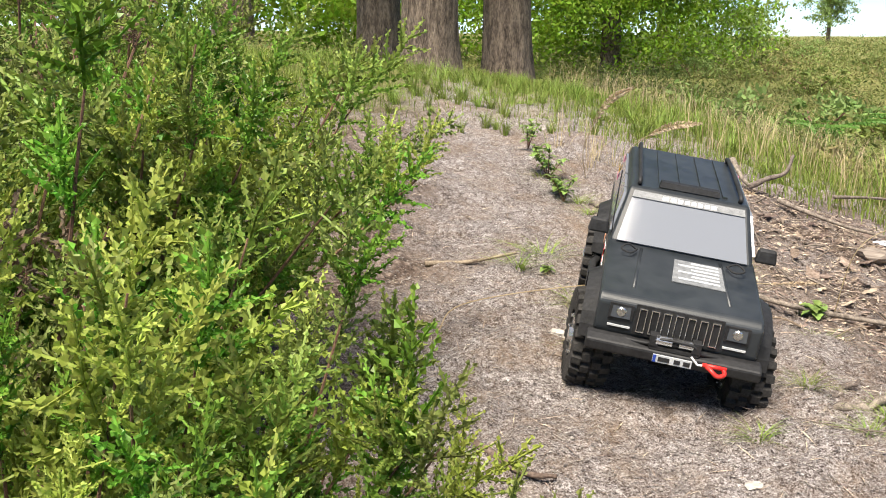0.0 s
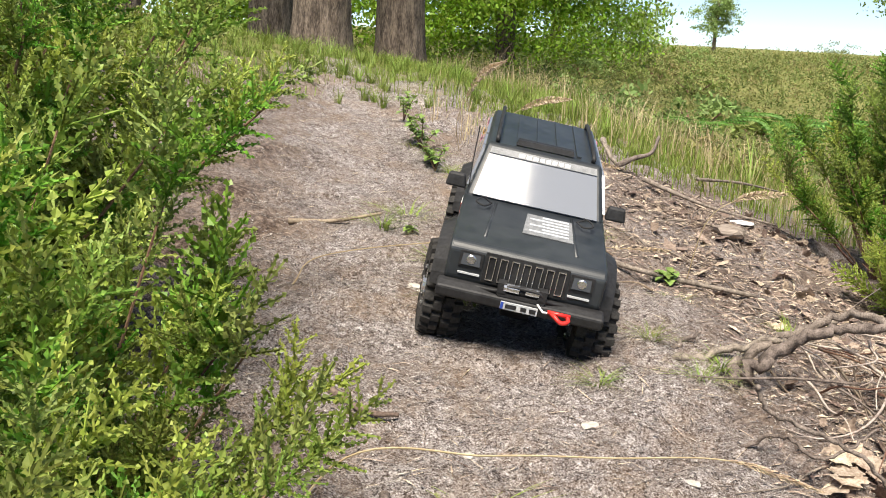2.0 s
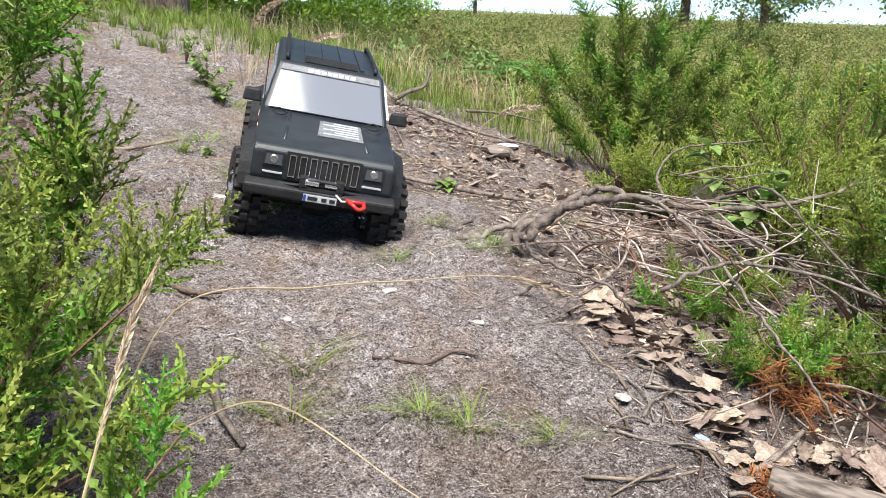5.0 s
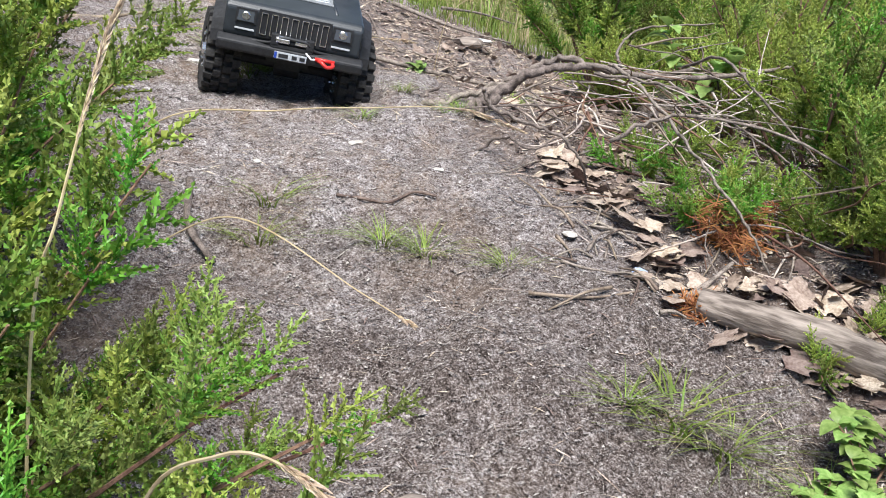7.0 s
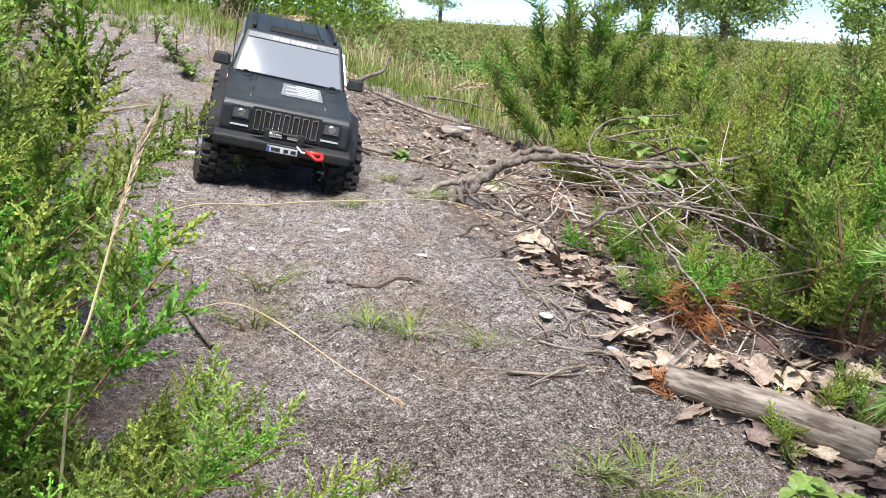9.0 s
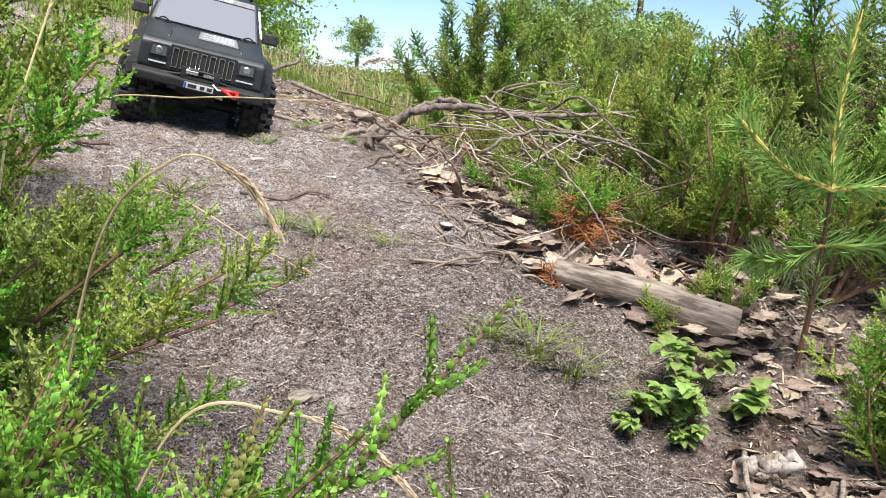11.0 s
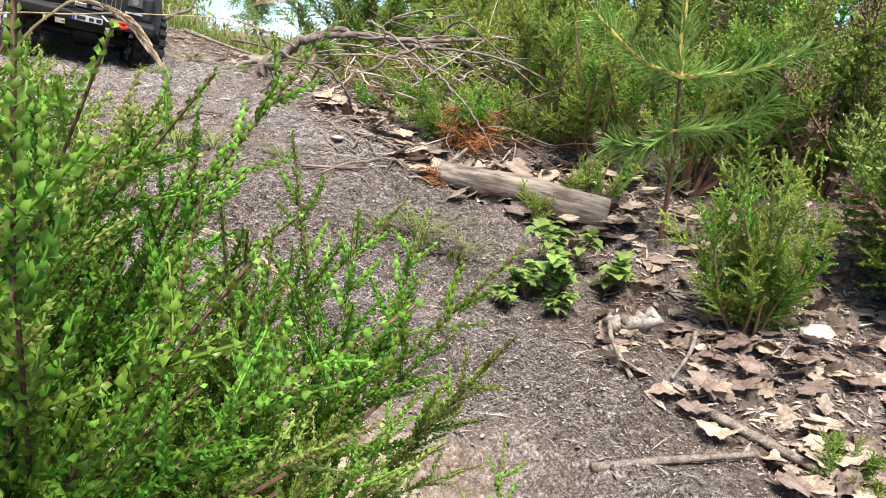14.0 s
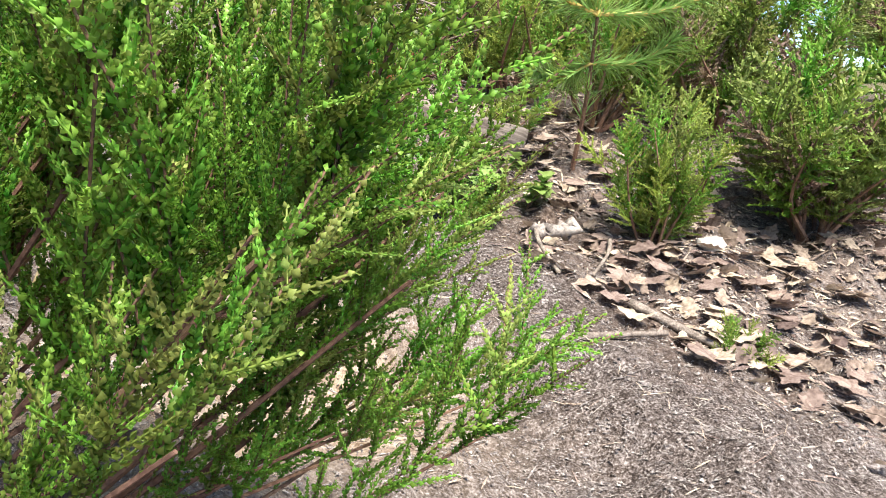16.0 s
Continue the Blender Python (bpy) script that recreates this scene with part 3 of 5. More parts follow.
heather((-0.55, -0.75), 0.14, 0.19, 18, 7, SPRIG_MID, 46, "low green heather at the foot of taller bushes", (0.03, 0), 0.1, 0.002, 0.9)


# ---- dead wood ----
def branch(name, pts, r0, r1, material, parent=None, sides=7, seed=0, knots=0.12, n=8):
    rn = random.Random(seed)
    way = curve(pts, n)
    rr = [r * rn.uniform(1 - knots, 1 + knots) for r in taper(len(way), r0, r1)]
    if knots > 0.08:
        way = [p + Vector((rn.gauss(0, 1), rn.gauss(0, 1), rn.gauss(0, 1))) * r * 0.55 for p, r in zip(way, rr)]
    m = Mesh()
    m.tube(way, rr, sides)
    return part(name, m, material, parent, soft=True)


def world_branch(pts, lift=0.0):
    return [Vector(p) + Vector((0, 0, lift)) for p in pts]


brush = thing("brushwood_pile", "pile of grey dead heather branches and roots", "brushwood")
branch("branch", [(-0.012, 0.0, -0.012), (0.02, -0.005, 0.012), (0.06, -0.015, 0.045), (0.10, -0.03, 0.07), (0.16, -0.045, 0.078), (0.25, -0.05, 0.07), (0.4, 0.0, 0.075)], 0.0088, 0.0026, M_deadwood, brush, 10, 1, 0.09)
branch("branch", [(0.005, 0.012, -0.005), (0.05, 0.02, 0.028), (0.1, 0.0, 0.065), (0.14, -0.02, 0.085), (0.2, -0.09, 0.075), (0.3, -0.14, 0.08), (0.44, -0.12, 0.10)], 0.0065, 0.002, M_deadwood, brush, 7, 2)
branch("branch", [(-0.075, 0.04, -0.002), (-0.03, 0.042, 0.01), (0.03, 0.035, 0.028), (0.09, 0.01, 0.055), (0.16, 0.02, 0.075)], 0.0066, 0.002, M_deadwood, brush, 7, 3)
branch("branch", [(-0.065, 0.04, 0.0), (-0.025, 0.056, 0.02), (0.01, 0.07, 0.036)], 0.0058, 0.002, M_deadwood, brush, 7, 4)
branch("branch", [(0.12, -0.155, 0.095), (0.135, -0.19, 0.08), (0.14, -0.25, 0.05), (0.115, -0.33, 0.033), (0.091, -0.40, 0.02), (0.115, -0.43, -0.02), (0.13, -0.45, -0.06)], 0.0022, 0.0011, M_deadwood, brush, 6, 5)
branch("branch", [(-0.05, -0.19, 0.07), (-0.04, -0.195, 0.05), (0.0, -0.21, 0.036), (0.026, -0.236, 0.024), (0.05, -0.24, -0.005), (0.075, -0.21, -0.04)], 0.0022, 0.0014, M_deadwood, brush, 6, 6)
branch("branch", [(-0.03, -0.13, -0.01), (0.0, -0.155, 0.012), (0.014, -0.184, 0.004), (0.04, -0.19, 0.016), (0.065, -0.185, 0.03)], 0.0022, 0.0011, M_deadwood, brush, 6, 7)
branch("branch", [(0.15, -0.08, 0.075), (0.2, -0.18, 0.07), (0.24, -0.26, 0.035), (0.28, -0.36, -0.01)], 0.0022, 0.0011, M_deadwood, brush, 6, 8)
branch("branch", [(0.30, -0.05, 0.08), (0.27, -0.16, 0.105), (0.25, -0.25, 0.08), (0.27, -0.34, 0.02)], 0.0022, 0.0011, M_deadwood, brush, 6, 9)
branch("branch", [(0.21, -0.04, 0.08), (0.25, 0.03, 0.095), (0.33, 0.09, 0.12), (0.44, 0.08, 0.13)], 0.0022, 0.0011, M_deadwood, brush, 6, 10)
branch("branch", [(0.06, -0.27, 0.03), (0.12, -0.3, 0.06), (0.2, -0.37, 0.05), (0.27, -0.43, 0.01)], 0.0025, 0.0012, M_deadwood, brush, 6, 11)
rb = random.Random(5)
for k in range(300):
    x, y = rb.uniform(0.04, 0.5), rb.uniform(-0.4, 0.12)
    if x < 0.07 - 0.2 * y:
        x += 0.09
    a = rb.gauss(-1.05, 0.9)
    l = rb.uniform(0.07, 0.24)
    top = 0.12 * math.exp(-((x - 0.26) / 0.16) ** 2 - ((y + 0.1) / 0.18) ** 2) + 0.016
    p = Vector((x, y, float(surface(x, y)) + rb.uniform(0.1, 1.0) * top))
    pts, tilt = [p], rb.gauss(-0.12, 0.22)
    for j in range(4):
        a += rb.gauss(0, 0.38)
        tilt += rb.gauss(-0.04, 0.18)
        q = pts[-1] + Vector((math.cos(a), math.sin(a), tilt)) * l / 4
        q.z = max(q.z, float(surface(q.x, q.y)) + 0.003)
        pts.append(q)
    branch("twig", pts, rb.uniform(0.0009, 0.0021), 0.0005, rb.choice((M_twig, M_palewood, M_palewood, M_deadwood, M_stem)), brush, 4, k, 0.07, n=3)

log = thing("log", "short weathered grey log lying among dead oak leaves", "log",
            Matrix.Translation((0.045, -0.462, -0.079)) @ Vector((0.147, -0.141, -0.036)).to_track_quat("Y", "Z").to_matrix().to_4x4())
branch("trunk", [(0, 0, 0.004), (0.003, 0.05, 0.007), (-0.001, 0.10, 0.009), (0.002, 0.14, 0.006), (0.0, 0.185, 0.004)], 0.013, 0.0185, M_log, log, 24, 3, 0.035)
branch("knot", [(0.004, 0.11, 0.008), (0.006, 0.113, 0.016), (0.007, 0.114, 0.02)], 0.005, 0.002, M_log, log, 8, 2, 0.05)

bark = thing("birch_stick", "short piece of white birch branch with peeling bark", "stick")
branch("bark", [(0.035, -0.745, -0.174), (0.05, -0.755, -0.168), (0.072, -0.767, -0.165)], 0.0062, 0.007, M_birch, bark, 10, 7)


def stick(pts, r0, r1, material=M_deadwood, label="grey dead branch lying on the path", lift=0.003, seed=0, sides=7):
    p0 = on_ground(pts[0][0], pts[0][1])
    way = [on_ground(p[0], p[1], r0 * 0.6 + lift + (p[2] if len(p) > 2 else 0)) for p in pts]
    m = Mesh()
    rn = random.Random(seed)
    w = curve([q - p0 for q in way], 7)
    m.tube(w, [r * rn.uniform(0.85, 1.15) for r in taper(len(w), r0, r1)], sides)
    ob = part("stick", m, material, soft=True, at=Matrix.Translation(p0))
    return tagged(ob, label, "stick", "sticks on the path")


stick([(-0.147, 0.764), (-0.10, 0.64), (-0.053, 0.535), (-0.01, 0.47), (0.03, 0.43), (0.113, 0.42), (0.26, 0.44)], 0.0065, 0.0035, label="long crooked grey branch across the path", seed=1)
stick([(-0.13, 0.72), (-0.13, 0.63), (-0.11, 0.55)], 0.004, 0.002, label="grey branch beside the long crooked one", seed=2)
stick([(0.043, 1.0), (0.04, 0.89), (0.05, 0.80)], 0.009, 0.007, M_log, "pale barkless piece of branch", seed=3)
stick([(0.06, 0.86), (0.12, 0.80), (0.18, 0.74)], 0.005, 0.002, seed=4)
stick([(0.21, 1.0, 0.0), (0.24, 0.99, 0.03), (0.275, 0.985, 0.05), (0.29, 0.99, 0.085)], 0.006, 0.003, label="dead forked root sticking out of the bank", seed=5)
stick([(0.2, 1.08, 0.04), (0.205, 1.03, 0.012), (0.22, 0.99, 0.005)], 0.006, 0.003, label="dead forked root sticking out of the bank", seed=6)
stick([(-0.44, 0.43), (-0.38, 0.44), (-0.31, 0.457)], 0.0045, 0.002, M_twig, seed=7)
stick([(-0.21, -0.21), (-0.185, -0.212), (-0.16, -0.225), (-0.135, -0.228), (-0.115, -0.24)], 0.0017, 0.0013, M_twig, "thin dark twig on the sand", seed=8)
stick([(-0.109, -0.891), (-0.05, -0.905), (0.015, -0.925)], 0.0036, 0.0025, M_deadwood, "pale stick at the foot of the bank", seed=9)
stick([(-0.101, -0.422), (-0.05, -0.44), (0.0, -0.44)], 0.0017, 0.001, M_twig, "thin dark twig on the sand", seed=10)
stick([(0.03, -0.445), (0.06, -0.44), (0.1, -0.435, 0.02)], 0.004, 0.002, M_deadwood, seed=11)
stick([(0.42, 1.08, 0.02), (0.55, 1.15, 0.03), (0.7, 1.25, 0.04)], 0.004, 0.002, M_deadwood, "thin grey branch at the edge of the heath", seed=12)
stick([(0.25, 0.95, 0.01), (0.36, 0.88, 0.01), (0.5, 0.86, 0.01)], 0.005, 0.002, M_deadwood, seed=13)
stick([(-0.40, -0.05), (-0.36, -0.08), (-0.33, -0.09)], 0.004, 0.002, M_twig, "dark root end in the sand", seed=14)
stick([(-0.35, -0.20), (-0.36, -0.26), (-0.345, -0.30)], 0.004, 0.003, M_deadwood, "dark root end in the sand", seed=15)
stick([(0.05, -0.735, 0.02), (0.015, -0.775, 0.012), (-0.005, -0.82)], 0.0025, 0.002, M_deadwood, "curved twig over the leaf litter", seed=16)
stick([(0.1, -0.79, 0.012), (0.06, -0.82, 0.012), (0.03, -0.83)], 0.0022, 0.0015, M_deadwood, "curved twig over the leaf litter", seed=17)
stick([(0.02, -0.88), (0.05, -0.93), (0.06, -0.98)], 0.0042, 0.0035, M_deadwood, "pale stick at the foot of the bank", seed=18)
rs = random.Random(8)
for k in range(125):
    if k < 30:
        x, y = rs.gauss(0.005, 0.03), rs.gauss(-0.365, 0.045)
    else:
        x, y = rs.uniform(-0.02, 0.5), rs.uniform(-0.95, 0.85)
        x += 0.06
        if k >= 70:
            x, y = rs.uniform(0.04, 0.55), rs.uniform(0.2, 1.0)
    a, l = rs.uniform(0, 6.28), rs.uniform(0.02, 0.07) * (1 if k < 30 else 1.5)
    stick([(x, y), (x + math.cos(a) * l * 0.5 + rs.uniform(-0.006, 0.006), y + math.sin(a) * l * 0.5, rs.uniform(0, 0.008)), (x + math.cos(a) * l, y + math.sin(a) * l)],
          rs.uniform(0.0009, 0.0021), 0.0008, rs.choice((M_twig, M_deadwood)), "short dry twig among the litter", 0.002, k, 5)


# ---- leaf litter ----
def oak_leaf(seed, size=0.07):
    """A lobed dry leaf, curled along and across."""
    rn = random.Random(seed)
    m = Mesh()
    n = 14
    curl, roll = rn.uniform(-0.5, 0.7), rn.uniform(-0.25, 0.55)
    left, right, mid = [], [], []
    for i in range(n + 1):
        u = i / n
        w = (0.30 * math.sin(math.pi * min(1, u * 1.02) ** 0.75) + 0.02) * (1 + 0.28 * math.cos(u * math.pi * 7.0 + seed)) * size
        z = curl * size * (u - 0.5) ** 2 + 0.02 * size * math.sin(u * 9 + seed)
        y = (u - 0.5) * size
        mid.append((0, y, z))
        left.append((-w, y + 0.12 * w, z + roll * w * 0.55))
        right.append((w, y + 0.12 * w, z + roll * w * 0.5 * rn.uniform(0.7, 1.2)))
    pts = left + mid + right
    k = n + 1
    m.add(pts, [(i, k + i, k + i + 1, i + 1) for i in range(n)] + [(k + i, 2 * k + i, 2 * k + i + 1, k + i + 1) for i in range(n)])
    m.tube([(0, -size * 0.5, curl * size * 0.25), (0, -size * 0.66, curl * size * 0.3)], size * 0.012, 4)
    return m.data("oak_leaf", M_oakleaf, True)


LEAVES = [oak_leaf(60 + i, 0.054) for i in range(6)]
litter = thing("leaf_litter", "drift of curled brown and greyish dead oak leaves", "leaf litter")
rl = random.Random(21)


def scatter_leaves(n, cx, cy, sx, sy, smin, smax, keep=lambda x, y: True):
    for k in range(n):
        x, y = rl.gauss(cx, sx), rl.gauss(cy, sy)
        if not keep(x, y):
            continue
        s = rl.uniform(smin, smax)
        m = Matrix.Translation(on_ground(x, y, 0.004 + 0.007 * rl.random())) @ Euler((rl.gauss(0, 0.2), rl.gauss(0, 0.2), rl.uniform(0, 6.28))).to_matrix().to_4x4()
        part("oak_leaf", rl.choice(LEAVES), None, litter, at=m @ Matrix.Diagonal((s, s, s, 1)))


scatter_leaves(42, 0.105, -0.24, 0.06, 0.075, 0.5, 0.95, lambda x, y: x > 0.04)
scatter_leaves(25, 0.07, -0.40, 0.03, 0.06, 0.4, 0.8, lambda x, y: x > 0.02)
scatter_leaves(60, 0.17, -0.55, 0.08, 0.07, 0.45, 0.9, lambda x, y: x > 0.05)
scatter_leaves(85, 0.13, -0.83, 0.09, 0.07, 0.35, 0.8, lambda x, y: x > 0.0 and y < -0.74)
scatter_leaves(45, 0.13, -0.97, 0.10, 0.05, 0.35, 0.8, lambda x, y: x > 0.0)
scatter_leaves(35, 0.30, 0.35, 0.12, 0.2, 0.35, 0.6, lambda x, y: x > 0.12)
scatter_leaves(25, -0.42, -0.95, 0.05, 0.06, 0.35, 0.6)


def leaf_carpet(n, seed):
    """The deeper layer of dead leaves, too many to tell apart."""
    rn = random.Random(seed)
    v, f = [], []
    for k in range(n):
        x, y = rn.uniform(0.03, 0.6), rn.uniform(-1.15, 0.9)
        if x < 0.06 + 0.05 * math.sin(y * 9) + (0.08 if y > 0 else 0) or (y > 0 and rn.random() < 0.6):
            continue
        s = rn.uniform(0.2, 0.55)
        me = LEAVES[k % len(LEAVES)]
        m = Matrix.Translation(on_ground(x, y, 0.002 + 0.01 * rn.random())) @ Euler((rn.gauss(0, 0.5), rn.gauss(0, 0.5), rn.uniform(0, 6.28))).to_matrix().to_4x4() @ Matrix.Diagonal((s, s, s, 1))
        b = len(v)
        v.extend(tuple(m @ q.co) for q in me.vertices)
        f.extend(tuple(i + b for i in p.vertices) for p in me.polygons)
    me = bpy.data.meshes.new("leaf_carpet")
    me.from_pydata(v, [], f)
    me.materials.append(M_carpet)
    tagged(new("leaf_carpet", me), "matted layer of brown dead oak leaves", "leaf litter", kind="stuff")


leaf_carpet(1300, 14)


def crumbs(name, n, box, lo, shape, wide, material, label, seed, keep=None):
    """Fine dry bits strewn over the ground: needles, fibres, bark flakes."""
    rn = np.random.default_rng(seed)
    x, y = rn.uniform(box[0], box[1], n), rn.uniform(box[2], box[3], n)
    if keep:
        ok = keep(x, y) > rn.random(n)
        x, y = x[ok], y[ok]
        n = len(x)
    z = surface(x, y) + 0.0012
    a, l = rn.uniform(0, 6.28, n), rn.gamma(2.0, shape, n) + lo
    w = rn.uniform(0.4, 1.0, n) * np.where(rn.random(n) < 0.25, wide * 2.2, wide)
    dx, dy, dz = np.cos(a) * l, np.sin(a) * l, rn.normal(0, 0.25, n) * l
    ox, oy = -np.sin(a) * w, np.cos(a) * w
    v = np.stack([np.stack([x - dx, y - dy, z - dz], 1), np.stack([x + ox, y + oy, z + 0.0008], 1),
                  np.stack([x + dx, y + dy, z + dz], 1), np.stack([x - ox, y - oy, z + 0.0004], 1), np.stack([x, y, z + 0.7 * w + 0.0006], 1)], 1).reshape(-1, 3)
    b = np.arange(n)[:, None] * 5
    f = np.stack([b + [0, 1, 4], b + [1, 2, 4], b + [2, 3, 4], b + [3, 0, 4]], 1).reshape(-1, 3)
    me = bpy.data.meshes.new(name)
    me.from_pydata(v.tolist(), [], f.tolist())
    me.materials.append(material)
    tagged(new(name, me), label, "litter", kind="stuff")


crumbs("plant_crumbs", 70000, (-0.5, 0.42, -1.1, 1.1), 0.0006, 0.0005, 0.0007, M_bits, "tiny dry fibres and crumbs on grey sand", 9)
crumbs("wood_chips", 13000, (-0.02, 0.55, -1.1, 1.0), 0.003, 0.0025, 0.0017, M_chips, "brown bark flakes and wood chips along the path", 10, lambda x, y: smooth(0.0, 0.16, x - 0.05 * np.sin(y * 9)))
crumbs("sand_clods", 7000, (-0.5, 0.3, -1.1, 1.1), 0.001, 0.0005, 0.0012, M_bits, "small clods and chips of soil on the path", 19)
crumbs("grey_fibres", 16000, (-0.5, 0.3, -1.15, 0.6), 0.002, 0.0022, 0.0003, M_bits, "fine grey plant fibres matted on the sand", 27)
crumbs("dry_fibres", 6000, (-0.5, 0.4, -1.1, 1.3), 0.003, 0.0035, 0.00045, M_chips, "dry needles and fibres on the sand", 12)


# ---- grass ----
def tuft_mesh(name, material, blades, tall, spread, seed, wide=0.0012, droop=0.6):
    rn = random.Random(seed)
    m = Mesh()
    for k in range(blades):
        a, r = rn.uniform(0, 6.28), rn.uniform(0, spread * 0.25)
        b = Vector((math.cos(a) * r, math.sin(a) * r, -0.004))
        out = Vector((math.cos(a + rn.gauss(0, 0.5)), math.sin(a + rn.gauss(0, 0.5)), 0))
        l = tall * rn.uniform(0.5, 1.1)
        reach = spread * rn.uniform(0.3, 1.1)
        w = out.cross(Vector((0, 0, 1))) * wide * rn.uniform(0.7, 1.3)
        pts = []
        for i in range(5):
            u = i / 4
            p = b + out * reach * u**1.5 + Vector((0, 0, l * (u - droop * 0.5 * u**2.5)))
            ww = w * (1 - u * 0.9)
            pts += [p - ww, p + ww]
        m.add(pts, [(2 * i, 2 * i + 1, 2 * i + 3, 2 * i + 2) for i in range(4)])
    return m.data(name, material)


TUFT = [tuft_mesh("grass_tuft", M_grass, 60, 0.032, 0.06, 70 + i, 0.0007, 0.8) for i in range(3)]
TUFT_DRY = [tuft_mesh("grass_tuft", M_straw, 26, 0.022, 0.08, 75 + i, 0.0004, 1.1) for i in range(2)]
TUFT_TALL = [tuft_mesh("grass_tuft", M_straw, 16, 0.17, 0.10, 80 + i, 0.0007, 0.5) for i in range(2)] + [tuft_mesh("grass_tuft", M_grass, 60, 0.11, 0.07, 85, 0.0013, 0.4)]


def tuft(kind, x, y, s=1.0, label="low tuft of green grass on the sand", turn=0.0):
    return tagged(part("grass_tuft", kind, None, at=Matrix.Translation(on_ground(x, y)) @ Matrix.Rotation(turn, 4, "Z") @ Matrix.Diagonal((s, s, s, 1))), label, "grass", "grass tufts", "stuff")


rg = random.Random(31)
for x, y, s in ((-0.21, 0.23, 1.0), (-0.19, 0.26, 0.8), (-0.24, 0.30, 0.8), (-0.04, 0.08, 0.5), (-0.125, -0.02, 0.45), (-0.05, -0.57, 0.9), (-0.02, -0.60, 0.8), (-0.08, -0.55, 0.6),
                (-0.09, -0.36, 0.5), (-0.19, -0.3, 0.6), (-0.16, -0.33, 0.6), (-0.28, -0.22, 0.7), (-0.3, -0.27, 0.7), (-0.27, 0.47, 0.8), (-0.31, 0.42, 0.7), (0.01, 0.55, 0.7),
                (0.02, 0.02, 0.5), (0.2, 0.22, 0.6), (-0.02, -0.02, 0.5), (0.03, -0.64, 0.6), (-0.17, 0.45, 0.4), (0.07, 0.3, 0.5), (0.0, 0.66, 0.6), (-0.13, 0.52, 0.4)):
    tuft(rg.choice(TUFT), x, y, s * 1.6, turn=rg.uniform(0, 6))
    tuft(rg.choice(TUFT_DRY), x + 0.02, y - 0.01, s * 0.9, "low tuft of dry pale grass on the sand", rg.uniform(0, 6))
for k in range(300):
    x, y = rg.uniform(-0.85, 0.4), rg.uniform(1.2, 2.6)
    tuft(TUFT_TALL[2] if rg.random() < 0.6 else rg.choice(TUFT), x, y, rg.uniform(0.35, 0.75), "green grass on the crest of the bank", rg.uniform(0, 6))
for x, y, s in ((-0.12, 0.97, 0.7), (-0.1, 1.02, 0.8), (-0.06, 1.0, 0.7), (-0.16, 1.10, 0.9), (-0.05, 0.86, 0.6), (0.0, 1.03, 0.5), (0.25, 1.35, 0.9), (0.4, 1.5, 1.0), (0.75, 1.3, 0.9)):
    tuft(rg.choice(TUFT_TALL[:2]), x, y, s, "tall tuft of dry straw-coloured grass", rg.uniform(0, 6))
for x, y in ((-0.19, 0.83), (-0.17, 0.76), (-0.22, 0.9), (-0.16, 0.70)):
    tuft(TUFT[1], x, y, 0.9, "small green plants at the path's edge", rg.uniform(0, 6))


def grass_cover(name, n, box, tall, wide, material, label, seed, keep):
    """Thin blades, each bent over, strewn over a stretch of ground."""
    rn = np.random.default_rng(seed)
    x, y = rn.uniform(box[0], box[1], n), rn.uniform(box[2], box[3], n)
    ok = keep(x, y) > rn.random(n)
    x, y = x[ok], y[ok]
    n = len(x)
    z = surface(x, y)
    h, a = tall * rn.uniform(0.35, 1.1, n), rn.uniform(0, 6.28, n)
    bx, by = np.cos(a) * h * rn.uniform(0.2, 0.7, n), np.sin(a) * h * rn.uniform(0.2, 0.7, n)
    wx, wy = -np.sin(a) * wide, np.cos(a) * wide
    v = np.stack([np.stack([x - wx, y - wy, z - 0.004], 1), np.stack([x + wx, y + wy, z - 0.004], 1),
                  np.stack([x + 0.35 * bx + wx * 0.7, y + 0.35 * by + wy * 0.7, z + h * 0.6], 1), np.stack([x + bx, y + by, z + h * 0.9], 1),
                  np.stack([x + 0.35 * bx - wx * 0.7, y + 0.35 * by - wy * 0.7, z + h * 0.6], 1)], 1).reshape(-1, 3)
    b = np.arange(n)[:, None] * 5
    f = np.concatenate([b + [0, 1, 2, 4]]).tolist() + np.concatenate([b + [4, 2, 3]]).tolist()
    me = bpy.data.meshes.new(name)
    me.from_pydata(v.tolist(), [], f)
    me.materials.append(material)
    tagged(new(name, me), label, "grass", kind="stuff")


grass_cover("crest_grass", 24000, (-1.1, 0.6, 1.0, 3.0), 0.036, 0.0011, M_grass, "soft green grass over the crest of the bank", 61,
            lambda x, y: smooth(1.05, 1.6, y + 0.35 * np.abs(x + 0.35) + 0.12 * np.sin(x * 7)) * (0.25 + 0.75 * smooth(0.05, 0.4, np.abs(x + 0.42))))
grass_cover("slope_grass", 26000, (0.2, 2.6, 0.95, 3.6), 0.07, 0.0012, M_grass, "soft heath grass on the slope beside the path", 62,
            lambda x, y: smooth(0.25, 0.9, x + 0.35 * (y - 1.0) - 0.1 * np.sin(y * 6)))
grass_cover("straw_grass", 5000, (0.1, 2.4, 0.95, 3.2), 0.15, 0.0007, M_straw, "thin straw-coloured grass among the green", 63,
            lambda x, y: smooth(0.2, 0.8, x + 0.35 * (y - 1.0)) * 0.8)


